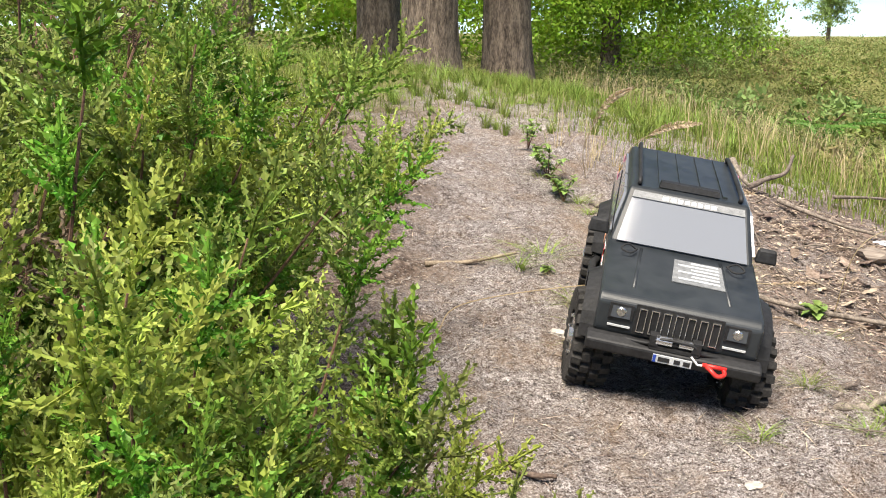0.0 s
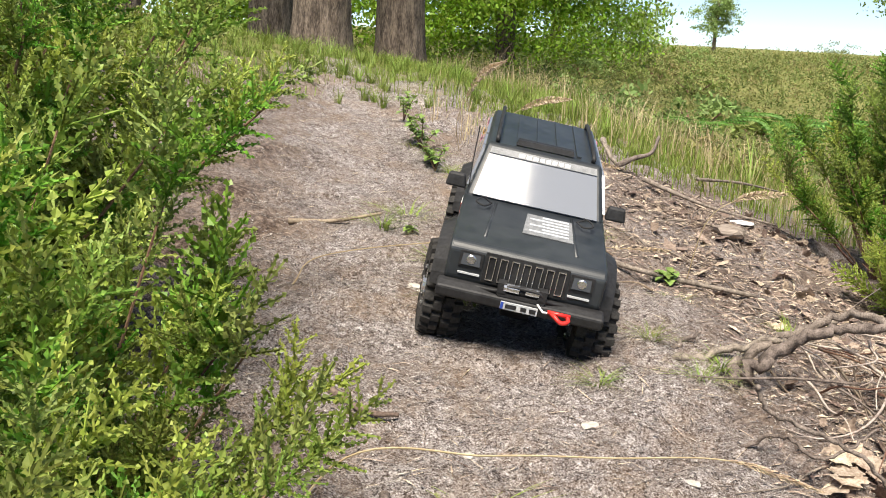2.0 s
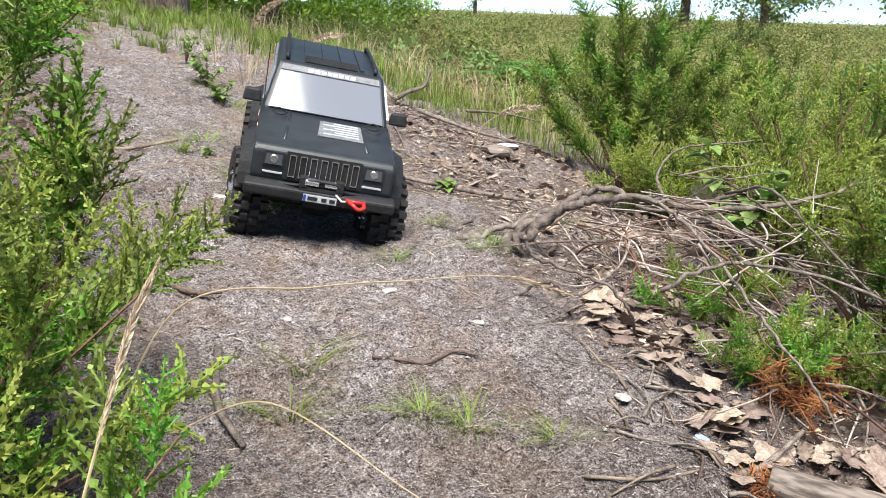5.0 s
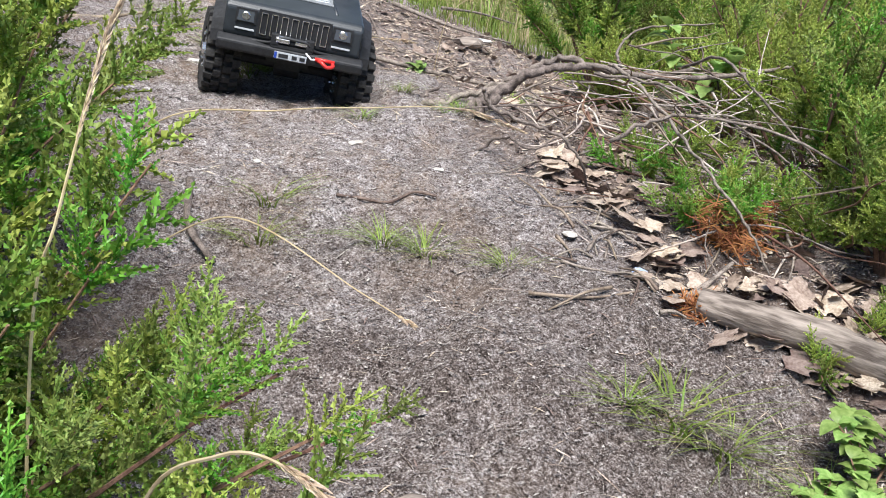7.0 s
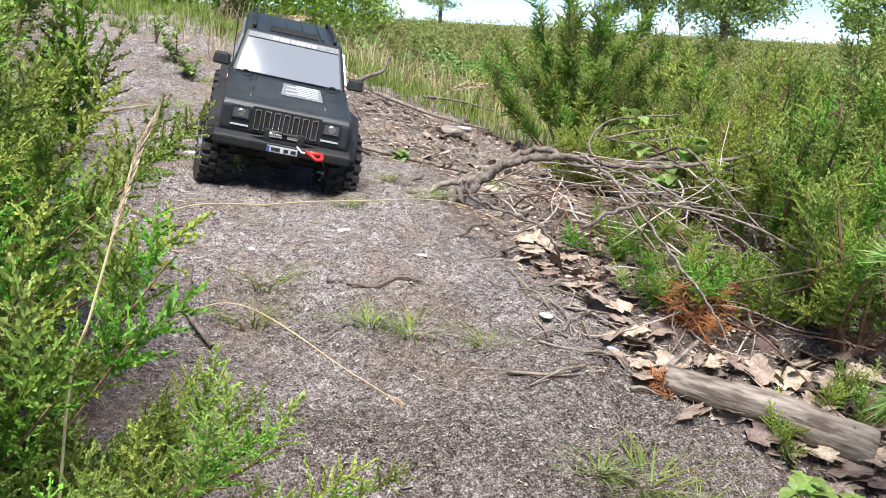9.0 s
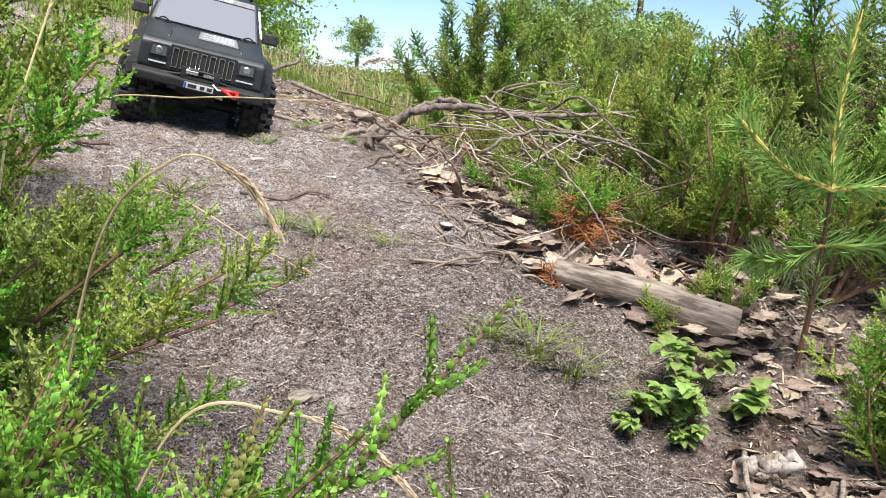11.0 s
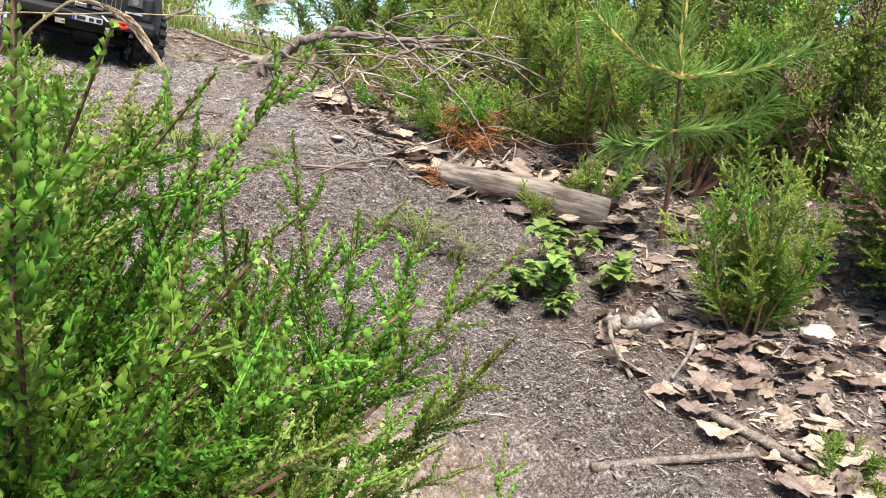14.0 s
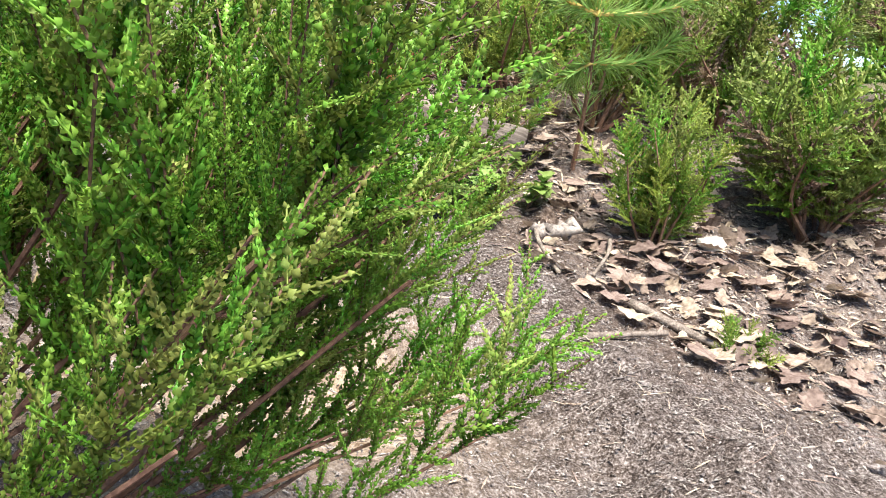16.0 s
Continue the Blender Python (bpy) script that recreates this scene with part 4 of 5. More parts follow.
def seed_stalk(base, pts, label="dry grass stalk with a drooping seed head", head=0.3, fat=0.0017):
    b = on_ground(*base)
    w = curve([(0, 0, 0)] + [Vector(p) - b for p in pts], 10)
    t = thing("grass_stalk", label, "grass", Matrix.Translation(b), "dry grass stalks")
    m = Mesh()
    m.tube(w, taper(len(w), 0.0009, 0.0004), 5)
    part("stalk", m, M_straw, t)
    h = Mesh()
    rn = random.Random(int(abs(b.x * 1000)))
    first = int(len(w) * (1 - head))
    for i in range(first, len(w) - 1):
        for k in range(16):
            p = w[i].lerp(w[i + 1], rn.random())
            d = (w[i + 1] - w[i]).normalized()
            u = (i - first) / max(1, len(w) - first)
            r = fat * (0.35 + math.sin(math.pi * min(1, u + 0.12)) * 0.9)
            o = Vector((rn.gauss(0, 1), rn.gauss(0, 1), rn.gauss(0, 1)))
            o = (o - d * o.dot(d)).normalized()
            q = p + o * r + d * 0.003
            s = d.cross(o) * 0.0005
            h.add([p - s, p + s, q + s * 0.5 + d * 0.003, q - s * 0.5], [(0, 1, 2, 3)])
    part("seed_head", h, M_seed, t)


seed_stalk((-0.47, -0.74), [(-0.455, -0.80, 0.0), (-0.432, -0.845, 0.052), (-0.41, -0.865, 0.05), (-0.394, -0.877, 0.028)], head=0.35)
seed_stalk((-0.46, -0.80), [(-0.43, -0.86, -0.06), (-0.39, -0.889, -0.046), (-0.36, -0.905, -0.058), (-0.335, -0.92, -0.085)], head=0.45)
seed_stalk((-0.47, -0.36), [(-0.396, -0.297, 0.049), (-0.294, -0.322, 0.068), (-0.219, -0.337, 0.073), (-0.143, -0.341, 0.073), (-0.079, -0.344, 0.053)], "long pale grass stalk arching over the path", 0.2, 0.002)
seed_stalk((-0.43, 0.2), [(-0.39, 0.22, 0.08), (-0.2, 0.28, 0.09), (0.02, 0.36, 0.07), (0.1, 0.4, 0.06)], "long fallen grass stalk arching over the sand", 0.25, 0.003)
seed_stalk((-0.4, -0.28), [(-0.33, -0.33, -0.02), (-0.25, -0.42, -0.06), (-0.22, -0.46, -0.075)], "long fallen grass stalk arching over the sand", 0.15, 0.002)
seed_stalk((-0.5, -0.70), [(-0.485, -0.69, 0.03), (-0.472, -0.686, 0.084), (-0.451, -0.673, 0.151), (-0.44, -0.668, 0.176)], "upright dry grass stalk with a slender seed head", 0.4, 0.0013)
seed_stalk((-0.06, 0.95), [(-0.05, 0.9, 0.2), (0.0, 0.85, 0.24), (0.05, 0.82, 0.25)], head=0.5, fat=0.006)
seed_stalk((-0.13, 0.93), [(-0.14, 0.9, 0.2), (-0.11, 0.86, 0.28), (-0.07, 0.84, 0.31)], head=0.5, fat=0.006)
seed_stalk((0.02, 0.92), [(0.0, 0.86, 0.14), (0.05, 0.78, 0.15), (0.12, 0.72, 0.14)], head=0.5, fat=0.006)
seed_stalk((0.15, 0.45), [(0.16, 0.42, 0.1), (0.2, 0.4, 0.14), (0.26, 0.39, 0.15)], head=0.4, fat=0.005)


# ---- seedlings ----
def pine(base, node):
    b = on_ground(*base)
    t = thing("pine_seedling", "young pine with yellow shoots and long green needles", "pine", Matrix.Translation(b))
    c = Vector(node) - b
    rn = random.Random(6)
    low = c * 0.7
    shoots = [([(0, 0, 0), c * 0.5 + Vector((0.004, 0, 0)), c], 0.003, 0.3),
              ([c, c + Vector((0.008, 0.01, 0.06)), c + Vector((0.022, 0.015, 0.15))], 0.0032, 0.0),
              ([c, c + Vector((-0.035, 0.02, 0.014)), c + Vector((-0.074, 0.038, 0.05))], 0.0027, 0.0),
              ([c, c + Vector((0.05, -0.03, 0.008)), c + Vector((0.1, -0.058, 0.03))], 0.0027, 0.0),
              ([low, low + Vector((-0.028, 0.012, -0.016)), low + Vector((-0.054, 0.024, -0.012))], 0.0016, 0.0),
              ([low, low + Vector((0.045, -0.025, 0.006)), low + Vector((0.085, -0.045, 0.036))], 0.0016, 0.0)]
    for pts, r, bare in shoots:
        w = curve(pts, 12)
        m = Mesh()
        m.tube(w, taper(len(w), r, r * 0.6), 6)
        part("shoot", m, M_pinestem if bare == 0 else M_stem, t)
        nd = Mesh()
        for i in range(int(bare * len(w)), len(w) - 1):
            for k in range(11 if bare == 0 else 5):
                p = w[i].lerp(w[i + 1], rn.random())
                d = (w[i + 1] - w[i]).normalized()
                o = Vector((rn.gauss(0, 1), rn.gauss(0, 1), rn.gauss(0, 1)))
                o = (o - d * o.dot(d)).normalized()
                l = rn.uniform(0.02, 0.04)
                way = (o * rn.uniform(0.6, 1.0) + d * rn.uniform(0.25, 0.9)).normalized()
                q = p + way * l + Vector((0, 0, -0.12 * l * rn.random()))
                s = d.cross(o).normalized() * 0.0007
                mid = p.lerp(q, 0.5) + d * l * rn.uniform(-0.04, 0.1)
                nd.add([p - s, p + s, mid + s, q, mid - s], [(0, 1, 2, 4), (4, 2, 3)])
        part("needles", nd, M_pine, t)


pine((0.185, -0.66), (0.144, -0.703, 0.041))


def round_leaf(name, l, w, seed, lobes=0.0):
    m = Mesh()
    n = 10
    rn = random.Random(seed)
    pts, k = [], n + 1
    for s in (-1, 0, 1):
        for i in range(k):
            u = i / n
            ww = w * math.sin(math.pi * u**0.85) ** 0.8 * (1 + lobes * math.cos(u * 20)) if 0 < u < 1 else 0.0
            pts.append((s * ww, u * l, 0.12 * l * math.sin(u * 3) - 0.25 * l * u * u + abs(s) * ww * 0.25))
    m.add(pts, [(r * k + i, (r + 1) * k + i, (r + 1) * k + i + 1, r * k + i + 1) for r in range(2) for i in range(n)])
    return m.data(name, M_green, True)


GREEN = [round_leaf("leaf", 0.026, 0.009, 1), round_leaf("leaf", 0.024, 0.008, 2, 0.25), round_leaf("leaf", 0.032, 0.012, 3, 0.2)]


def seedling(base, stems, tall, label, seed, size=1.0, name="oak_seedling"):
    rn = random.Random(seed)
    b = on_ground(*base)
    t = thing(name, label, "seedling", Matrix.Translation(b))
    for s in range(stems):
        a = rn.uniform(0, 6.28)
        top = Vector((math.cos(a) * tall * 0.6, math.sin(a) * tall * 0.6, tall * rn.uniform(0.6, 1.1)))
        w = curve([(0, 0, 0), top * 0.5 + Vector((0, 0, tall * 0.1)), top], 5)
        m = Mesh()
        m.tube(w, taper(len(w), 0.0012, 0.0006), 5)
        part("stem", m, M_stem, t)
        for i in range(3, len(w)):
            for k in range(2):
                a = rn.uniform(0, 6.28)
                sc = size * rn.uniform(0.6, 1.15)
                mt = Matrix.Translation(w[i]) @ Euler((rn.uniform(-0.2, 0.7), 0, a)).to_matrix().to_4x4() @ Matrix.Diagonal((sc, sc, sc, 1))
                part("leaf", rn.choice(GREEN), None, t, at=mt)


seedling((0.04, -0.685), 5, 0.05, "small leafy oak seedlings with fresh green leaves", 3, 0.55)
seedling((0.068, -0.655), 4, 0.05, "small leafy oak seedlings with fresh green leaves", 13, 0.65)
seedling((0.012, -0.665), 4, 0.03, "small leafy oak seedlings with fresh green leaves", 14, 0.5)
seedling((0.085, -0.69), 3, 0.035, "small leafy oak seedlings with fresh green leaves", 15, 0.7)
seedling((-0.205, 0.90), 6, 0.06, "leafy green plants at the path's edge", 16, 0.55, "small_plant")
seedling((-0.19, 0.80), 5, 0.045, "leafy green plants at the path's edge", 17, 0.5, "small_plant")
seedling((-0.225, 1.06), 4, 0.05, "leafy green plants at the path's edge", 18, 0.5, "small_plant")
seedling((-0.015, -0.675), 3, 0.022, "tiny seedling with round green leaves", 5, 0.4)
seedling((0.02, -0.70), 4, 0.02, "tiny seedling with round green leaves", 6, 0.38)
seedling((0.72, 0.42), 3, 0.1, "bramble shoot with broad green leaves", 7, 1.6, "bramble")
seedling((0.33, -0.02), 3, 0.12, "bramble shoot with broad green leaves", 8, 1.2, "bramble")
seedling((0.113, 0.415), 2, 0.015, "fresh green leaf cluster on the path", 9, 0.7)
seedling((-0.27, 0.40), 1, 0.008, "single green leaf lying on the path", 10, 0.45)


def orange_sprig(base, seed, tall):
    rn = random.Random(seed)
    b = on_ground(*base)
    m = Mesh()
    for k in range(16):
        a = rn.uniform(0, 6.28)
        d = Vector((math.cos(a) * 0.5, math.sin(a) * 0.5, rn.uniform(0.4, 1.3)))
        p = Vector((0, 0, 0))
        for i in range(9):
            q = p + d * tall / 7 + Vector((rn.gauss(0, 0.003), rn.gauss(0, 0.003), -0.0012 * i))
            m.tube([p, q], 0.0006, 4)
            for j in range(5):
                m.tube([q, q + Vector((rn.gauss(0, 0.008), rn.gauss(0, 0.008), rn.gauss(0, 0.005)))], 0.0005, 3)
            p = q
    tagged(part("dead_sprig", m, M_orange, at=Matrix.Translation(b)), "orange-brown dead conifer sprig on the litter", "sprig", "dead sprigs")


orange_sprig((0.045, -0.46), 1, 0.022)
orange_sprig((0.135, -0.375), 2, 0.058)


def pebble(x, y, s, seed, label, material=M_stone, flat=0.6):
    bm = bmesh.new()
    bmesh.ops.create_icosphere(bm, subdivisions=2, radius=s)
    rn = random.Random(seed)
    for v in bm.verts:
        v.co *= rn.uniform(0.8, 1.15)
        v.co.z *= flat
    me = bpy.data.meshes.new("stone")
    bm.to_mesh(me)
    bm.free()
    me.materials.append(material)
    tagged(part("stone", me, None, at=Matrix.Translation(on_ground(x, y, s * flat * 0.5)) @ Matrix.Rotation(seed, 4, "Z") @ Matrix.Diagonal((1, 1.5, 1, 1))), label, "stone", "pale stones")


heather((0.075, -0.965), 0.03, 0.03, 5, 3, SPRIG_MID, 38, "small green heather shoots among dead leaves", (0, 0), 0.2, 0.0015, 0.45)
pebble(-0.286, 0.217, 0.009, 1, "small white stone on the path")
pebble(-0.152, -0.087, 0.008, 2, "flat pale stone on the path", flat=0.3)
pebble(-0.012, -0.33, 0.007, 3, "white chip beside the twigs", flat=0.4)
pebble(0.338, 0.716, 0.022, 4, "pale stone at the edge of the heath", M_log)
pebble(-0.269, -0.595, 0.009, 5, "pale tan stone on the sand", M_log, 0.5)
pebble(-0.274, -0.134, 0.005, 6, "white chip on the sand", flat=0.4)
pebble(-0.094, -0.19, 0.005, 7, "white chip on the sand", flat=0.4)
pebble(0.20, -0.84, 0.014, 8, "pale stone among dead leaves")
pebble(0.032, -0.39, 0.008, 9, "scrap of pale blue plastic in the litter", M_bluefoil, 0.25)
pebble(0.426, 0.86, 0.02, 10, "white scrap lying on the litter", M_white, 0.2)


# ---- toy crawler truck ----
def tyre_mesh():
    """One moulded tyre: a ring whose tread stands up in staggered blocks."""
    n, R, W = 176, 0.058, 0.0235
    across = [(-1.0, 0.031), (-1.03, 0.042), (-1.0, 0.0505), (-0.98, 0.0535), (-0.56, 0.0565), (-0.5, 0.0565), (-0.08, 0.0568), (0.0, 0.0568), (0.08, 0.0568), (0.5, 0.0565), (0.56, 0.0565),
              (0.98, 0.0535), (1.0, 0.0505), (1.03, 0.042), (1.0, 0.031)]
    pts = []
    for k in range(n):
        a = 2 * math.pi * k / n
        for j, (u, r) in enumerate(across):
            ph = (k + (4 if u > 0 else 0) + (2 if abs(u) > 0.55 else 0)) % 8
            block = ph in (0, 1, 2, 3, 4) if abs(u) > 0.55 else ph in (1, 2, 3, 4, 5)
            groove = j == 7
            up = 0.0055 if block and not groove and 2 <= j <= 12 else 0.0
            if j in (2, 12):
                up *= 0.35
            pts.append((u * W + (0.0012 * (1 if u > 0 else -1) if up and abs(u) > 0.9 else 0), (r + up) * math.cos(a), (r + up) * math.sin(a)))
    q = len(across)
    m = Mesh()
    m.add(pts, [(k * q + j, k * q + (j + 1) % q, ((k + 1) % n) * q + (j + 1) % q, ((k + 1) % n) * q + j) for k in range(n) for j in range(q)])
    return m.data("tyre", M_rubber)


TYRE = tyre_mesh()


def wheel(truck, x, y, z, turn):
    w = part("wheel", Mesh(), M_plastic, truck, at=Matrix.Translation((x, y, z)) @ Matrix.Rotation(turn, 4, "Z"))
    part("tyre", TYRE, None, w, "chunky black mud tyre")
    r = Mesh()
    for s in (-1, 1):
        r.tube([(s * 0.012, 0, 0), (s * 0.021, 0, 0)], [0.031, 0.0325], 28)
        r.tube([(s * 0.018, 0, 0), (s * 0.026, 0, 0)], [0.01, 0.008], 8)
        for k in range(8):
            a = 2 * math.pi * k / 8
            r.tube([(s * 0.0225, 0.025 * math.cos(a), 0.025 * math.sin(a)), (s * 0.0245, 0.025 * math.cos(a), 0.025 * math.sin(a))], 0.0025, 6)
    part("rim", r, M_chrome, w, "grey metal rim with bolts")


def arch(y, r, n=9):
    return [(y + r * math.cos(math.pi * k / (n - 1)), 0.088 + r * 0.82 * math.sin(math.pi * k / (n - 1))) for k in range(n)]


def quad(a, b, c, d, depth=0.002, away=None):
    """A thin slab on four corners."""
    a, b, c, d = (Vector(p) for p in (a, b, c, d))
    nrm = (b - a).cross(d - a).normalized() * depth
    m = Mesh()
    m.add([a, b, c, d, a + nrm, b + nrm, c + nrm, d + nrm], [(3, 2, 1, 0), (4, 5, 6, 7), (0, 1, 5, 4), (1, 2, 6, 5), (2, 3, 7, 6), (3, 0, 4, 7)])
    return m


def truck(m):
    t = thing("toy_truck", "black radio-controlled off-road truck with big mud tyres", "toy truck", m)
    hw = 0.094
    # lower body with wheel arches, front to rear
    low = [(0.226, 0.098), (0.232, 0.104), (0.232, 0.140), (0.224, 0.148), (0.075, 0.163), (-0.238, 0.163), (-0.243, 0.15), (-0.243, 0.094), (-0.225, 0.088)]
    low += arch(-0.155, 0.066)[::-1][0:] + [(-0.06, 0.082), (0.06, 0.082)] + arch(0.155, 0.066)[::-1]
    b = Mesh()
    b.prism(low, -hw, hw)
    bevelled(part("body", b, M_paint, t), 0.006, 3)
    cab = Mesh()
    zb, zt, wt = 0.161, 0.226, 0.078
    cab.add([(-hw + 0.002, 0.078, zb), (hw - 0.002, 0.078, zb), (hw - 0.002, -0.24, zb), (-hw + 0.002, -0.24, zb), (-wt, 0.022, zt), (wt, 0.022, zt), (wt, -0.226, zt), (-wt, -0.226, zt)],
            [(0, 1, 2, 3), (7, 6, 5, 4), (0, 4, 5, 1), (1, 5, 6, 2), (2, 6, 7, 3), (3, 7, 4, 0)])
    bevelled(part("cab", cab, M_paint, t), 0.005, 3)
    part("windscreen", quad((0.083, 0.0785, 0.166), (-0.083, 0.0785, 0.166), (-0.072, 0.031, 0.220), (0.072, 0.031, 0.220), -0.003), M_glass, t, "grey tinted plastic windscreen")
    for x0, x1 in ((0.034, 0.026), (0.0235, 0.0165), (0.014, 0.0075), (0.005, -0.001), (-0.0035, -0.0095), (-0.012, -0.018), (-0.0205, -0.0265), (-0.029, -0.036)):
        part("sunstrip_bar", quad((x0, 0.0358, 0.217), (x1, 0.0358, 0.217), (x1, 0.0322, 0.2207), (x0, 0.0322, 0.2207), -0.0038), M_white, t, "pale bar of the strip's print")
    part("sunstrip", quad((0.073, 0.0375, 0.2155), (-0.073, 0.0375, 0.2155), (-0.0715, 0.0295, 0.2225), (0.0715, 0.0295, 0.2225), -0.0033), M_grey, t)
    for s in (-1, 1):
        for y0, y1, u0, u1 in ((0.058, 0.002, 0.02, -0.004), (-0.006, -0.076, -0.012, -0.078), (-0.088, -0.222, -0.09, -0.212)):
            x0, x1 = s * 0.0905, s * 0.0808
            c = [(x0, y0, 0.171), (x0, y1, 0.171), (x1, u1, 0.214), (x1, u0, 0.214)]
            part("side_window", quad(*(c[::-1] if s > 0 else c), 0.0035), M_glass, t)
        mir = Mesh()
        mir.box((s * 0.094 if s > 0 else -0.122, 0.048, 0.165), (0.122 if s > 0 else -0.094, 0.062, 0.184), 0.003)
        bevelled(part("mirror", mir, M_plastic, t), 0.003)
        for y in (0.155, -0.155):
            fl = Mesh()
            ring = arch(y, 0.066, 13)
            big = arch(y, 0.076, 13)
            pts = [(s * (hw - 0.004), p[0], p[1]) for p in ring] + [(s * (hw + 0.016), p[0], p[1] - 0.001) for p in ring] + [(s * (hw - 0.002), p[0], p[1] + 0.001) for p in big]
            k = len(ring)
            fl.add(pts, [(i, i + 1, k + i + 1, k + i) for i in range(k - 1)] + [(k + i, k + i + 1, 2 * k + i + 1, 2 * k + i) for i in range(k - 1)] + [(2 * k + i, 2 * k + i + 1, i + 1, i) for i in range(k - 1)])
            part("wheel_flare", fl, M_plastic, t)
        sl = Mesh()
        sl.tube([(s * 0.098, -0.085, 0.078), (s * 0.104, -0.07, 0.076), (s * 0.104, 0.07, 0.076), (s * 0.098, 0.085, 0.078)], 0.006, 10)
        part("rock_slider", sl, M_plastic, t, soft=True)
        hl = Mesh()
        hl.box((s * 0.066 - 0.014, 0.2315, 0.121), (s * 0.066 + 0.014, 0.2345, 0.140))
        h = part("headlight", hl, M_plastic, t)
        le = Mesh()
        le.box((s * 0.066 - 0.0112, 0.2343, 0.1235), (s * 0.066 + 0.0112, 0.2362, 0.1375), 0.0008)
        part("lens", le, M_lens, h, "clear rectangular headlight lens")
        re_ = Mesh()
        re_.tube([(s * 0.066, 0.2352, 0.1305), (s * 0.066, 0.2366, 0.1305)], [0.0066, 0.0048], 16)
        part("reflector", re_, M_chrome, h)
        tu = Mesh()
        tu.box((s * 0.066 - 0.013, 0.232, 0.1115), (s * 0.066 + 0.013, 0.2345, 0.1135))
        part("indicator", tu, M_bar, t)
        ta = Mesh()
        ta.box((s * 0.085 - 0.007, -0.2465, 0.115), (s * 0.085 + 0.007, -0.2425, 0.15))
        part("tail_light", ta, M_yellow, t)
        dl = Mesh()
        dl.box((min(s * 0.0935, s * 0.0965), -0.005, 0.15), (max(s * 0.0935, s * 0.0965), 0.012, 0.1535))
        part("door_handle", dl, M_plastic, t)
        x = s * (hw + 0.0006)
        mouth = [(0.07, 0.15), (0.045, 0.152), (0.015, 0.146), (0.0, 0.14), (0.02, 0.126), (0.05, 0.116), (0.068, 0.118), (0.055, 0.13), (0.03, 0.138)]
        mo = Mesh()
        mo.prism([(0.008 + p[0], p[1]) for p in mouth], min(x, x + s * 0.0006), max(x, x + s * 0.0006))
        part("tooth_decal", mo, M_white, t, "white painted grin with red mouth")
        ri = Mesh()
        ri.prism([(0.062, 0.144), (0.04, 0.143), (0.024, 0.139), (0.04, 0.131), (0.058, 0.124), (0.05, 0.133)], min(x, x + s * 0.0012), max(x, x + s * 0.0012))
        part("mouth_decal", ri, M_red, t)
        rd = Mesh()
        rd.tube([(x, -0.055, 0.122), (x + s * 0.0006, -0.055, 0.122)], 0.009, 16)
        part("round_sticker", rd, M_skin, t, "orange round sticker")
        for y, z, ma in ((-0.205, 0.206, M_pink), (-0.21, 0.188, M_yellow), (-0.185, 0.182, M_pink)):
            f = (z - 0.161) / 0.065
            xx = s * (0.0925 - 0.0145 * f + 0.004)
            stc = Mesh()
            stc.box((min(xx, xx + s * 0.0005), y - 0.011, z - 0.006), (max(xx, xx + s * 0.0005), y + 0.011, z + 0.006))
            part("window_sticker", stc, ma, t)
    # grille: slots with bright rims
    gr = Mesh()
    gr.box((-0.05, 0.2312, 0.106), (0.05, 0.2335, 0.143))
    part("grille", gr, M_plastic, t)
    for k in range(7):
        x = (k - 3) * 0.0138
        rim = Mesh()
        for a, c in (((x - 0.0045, 0.233, 0.110), (x - 0.0036, 0.2352, 0.1395)), ((x + 0.0036, 0.233, 0.110), (x + 0.0045, 0.2352, 0.1395)),
                     ((x - 0.0036, 0.233, 0.1386), (x + 0.0036, 0.2352, 0.1395)), ((x - 0.0036, 0.233, 0.110), (x + 0.0036, 0.2352, 0.1109))):
            rim.box(a, c)
        part("grille_slot", rim, M_chrome, t, "dark grille slot with a bright rim")
    # bonnet print and pins
    def hood(x, y, lift=0.0):
        return Vector((x, y, 0.148 + (0.224 - y) / 0.149 * 0.015 + lift))

    part("bonnet_print", quad(hood(0.008, 0.10, 0.0005), hood(-0.05, 0.10, 0.0005), hood(-0.052, 0.165, 0.0005), hood(0.012, 0.165, 0.0005), -0.001), M_grey, t, "grey and white printed bonnet panel")
    for k in range(6):
        y0 = 0.104 + k * 0.0095
        part("print_bar", quad(hood(0.004 if k % 2 else -0.012, y0, 0.0016), hood(-0.046, y0, 0.0016), hood(-0.046, y0 + 0.0045, 0.0016), hood(0.004 if k % 2 else -0.012, y0 + 0.0045, 0.0016), -0.0006), M_bar, t)
    for s in (-1, 1):
        rib = Mesh()
        rib.tube([hood(s * 0.05, 0.085, -0.0018), hood(s * 0.056, 0.2, -0.0018)], 0.003, 8)
        part("bonnet_crease", rib, M_paint, t, soft=True)
        pin = Mesh()
        c = hood(s * 0.056, 0.098, 0.003)
        pin.tube(curve([c, c + Vector((s * 0.012, 0.004, 0.007)), c + Vector((s * 0.02, 0.018, 0.004)), c + Vector((s * 0.008, 0.02, 0.001)), c + Vector((0, 0.004, 0.002))], 6), 0.0012, 6)
        part("body_clip", pin, M_plastic, t)
    # front bumper, winch, plate, shackle
    bu = Mesh()
    bu.prism([(0.226, 0.082), (0.25, 0.084), (0.252, 0.098), (0.24, 0.102), (0.226, 0.102)], -0.1, 0.1)
    bevelled(part("front_bumper", bu, M_plastic, t), 0.003)
    wi = Mesh()
    wi.box((-0.028, 0.234, 0.1), (0.028, 0.25, 0.104))
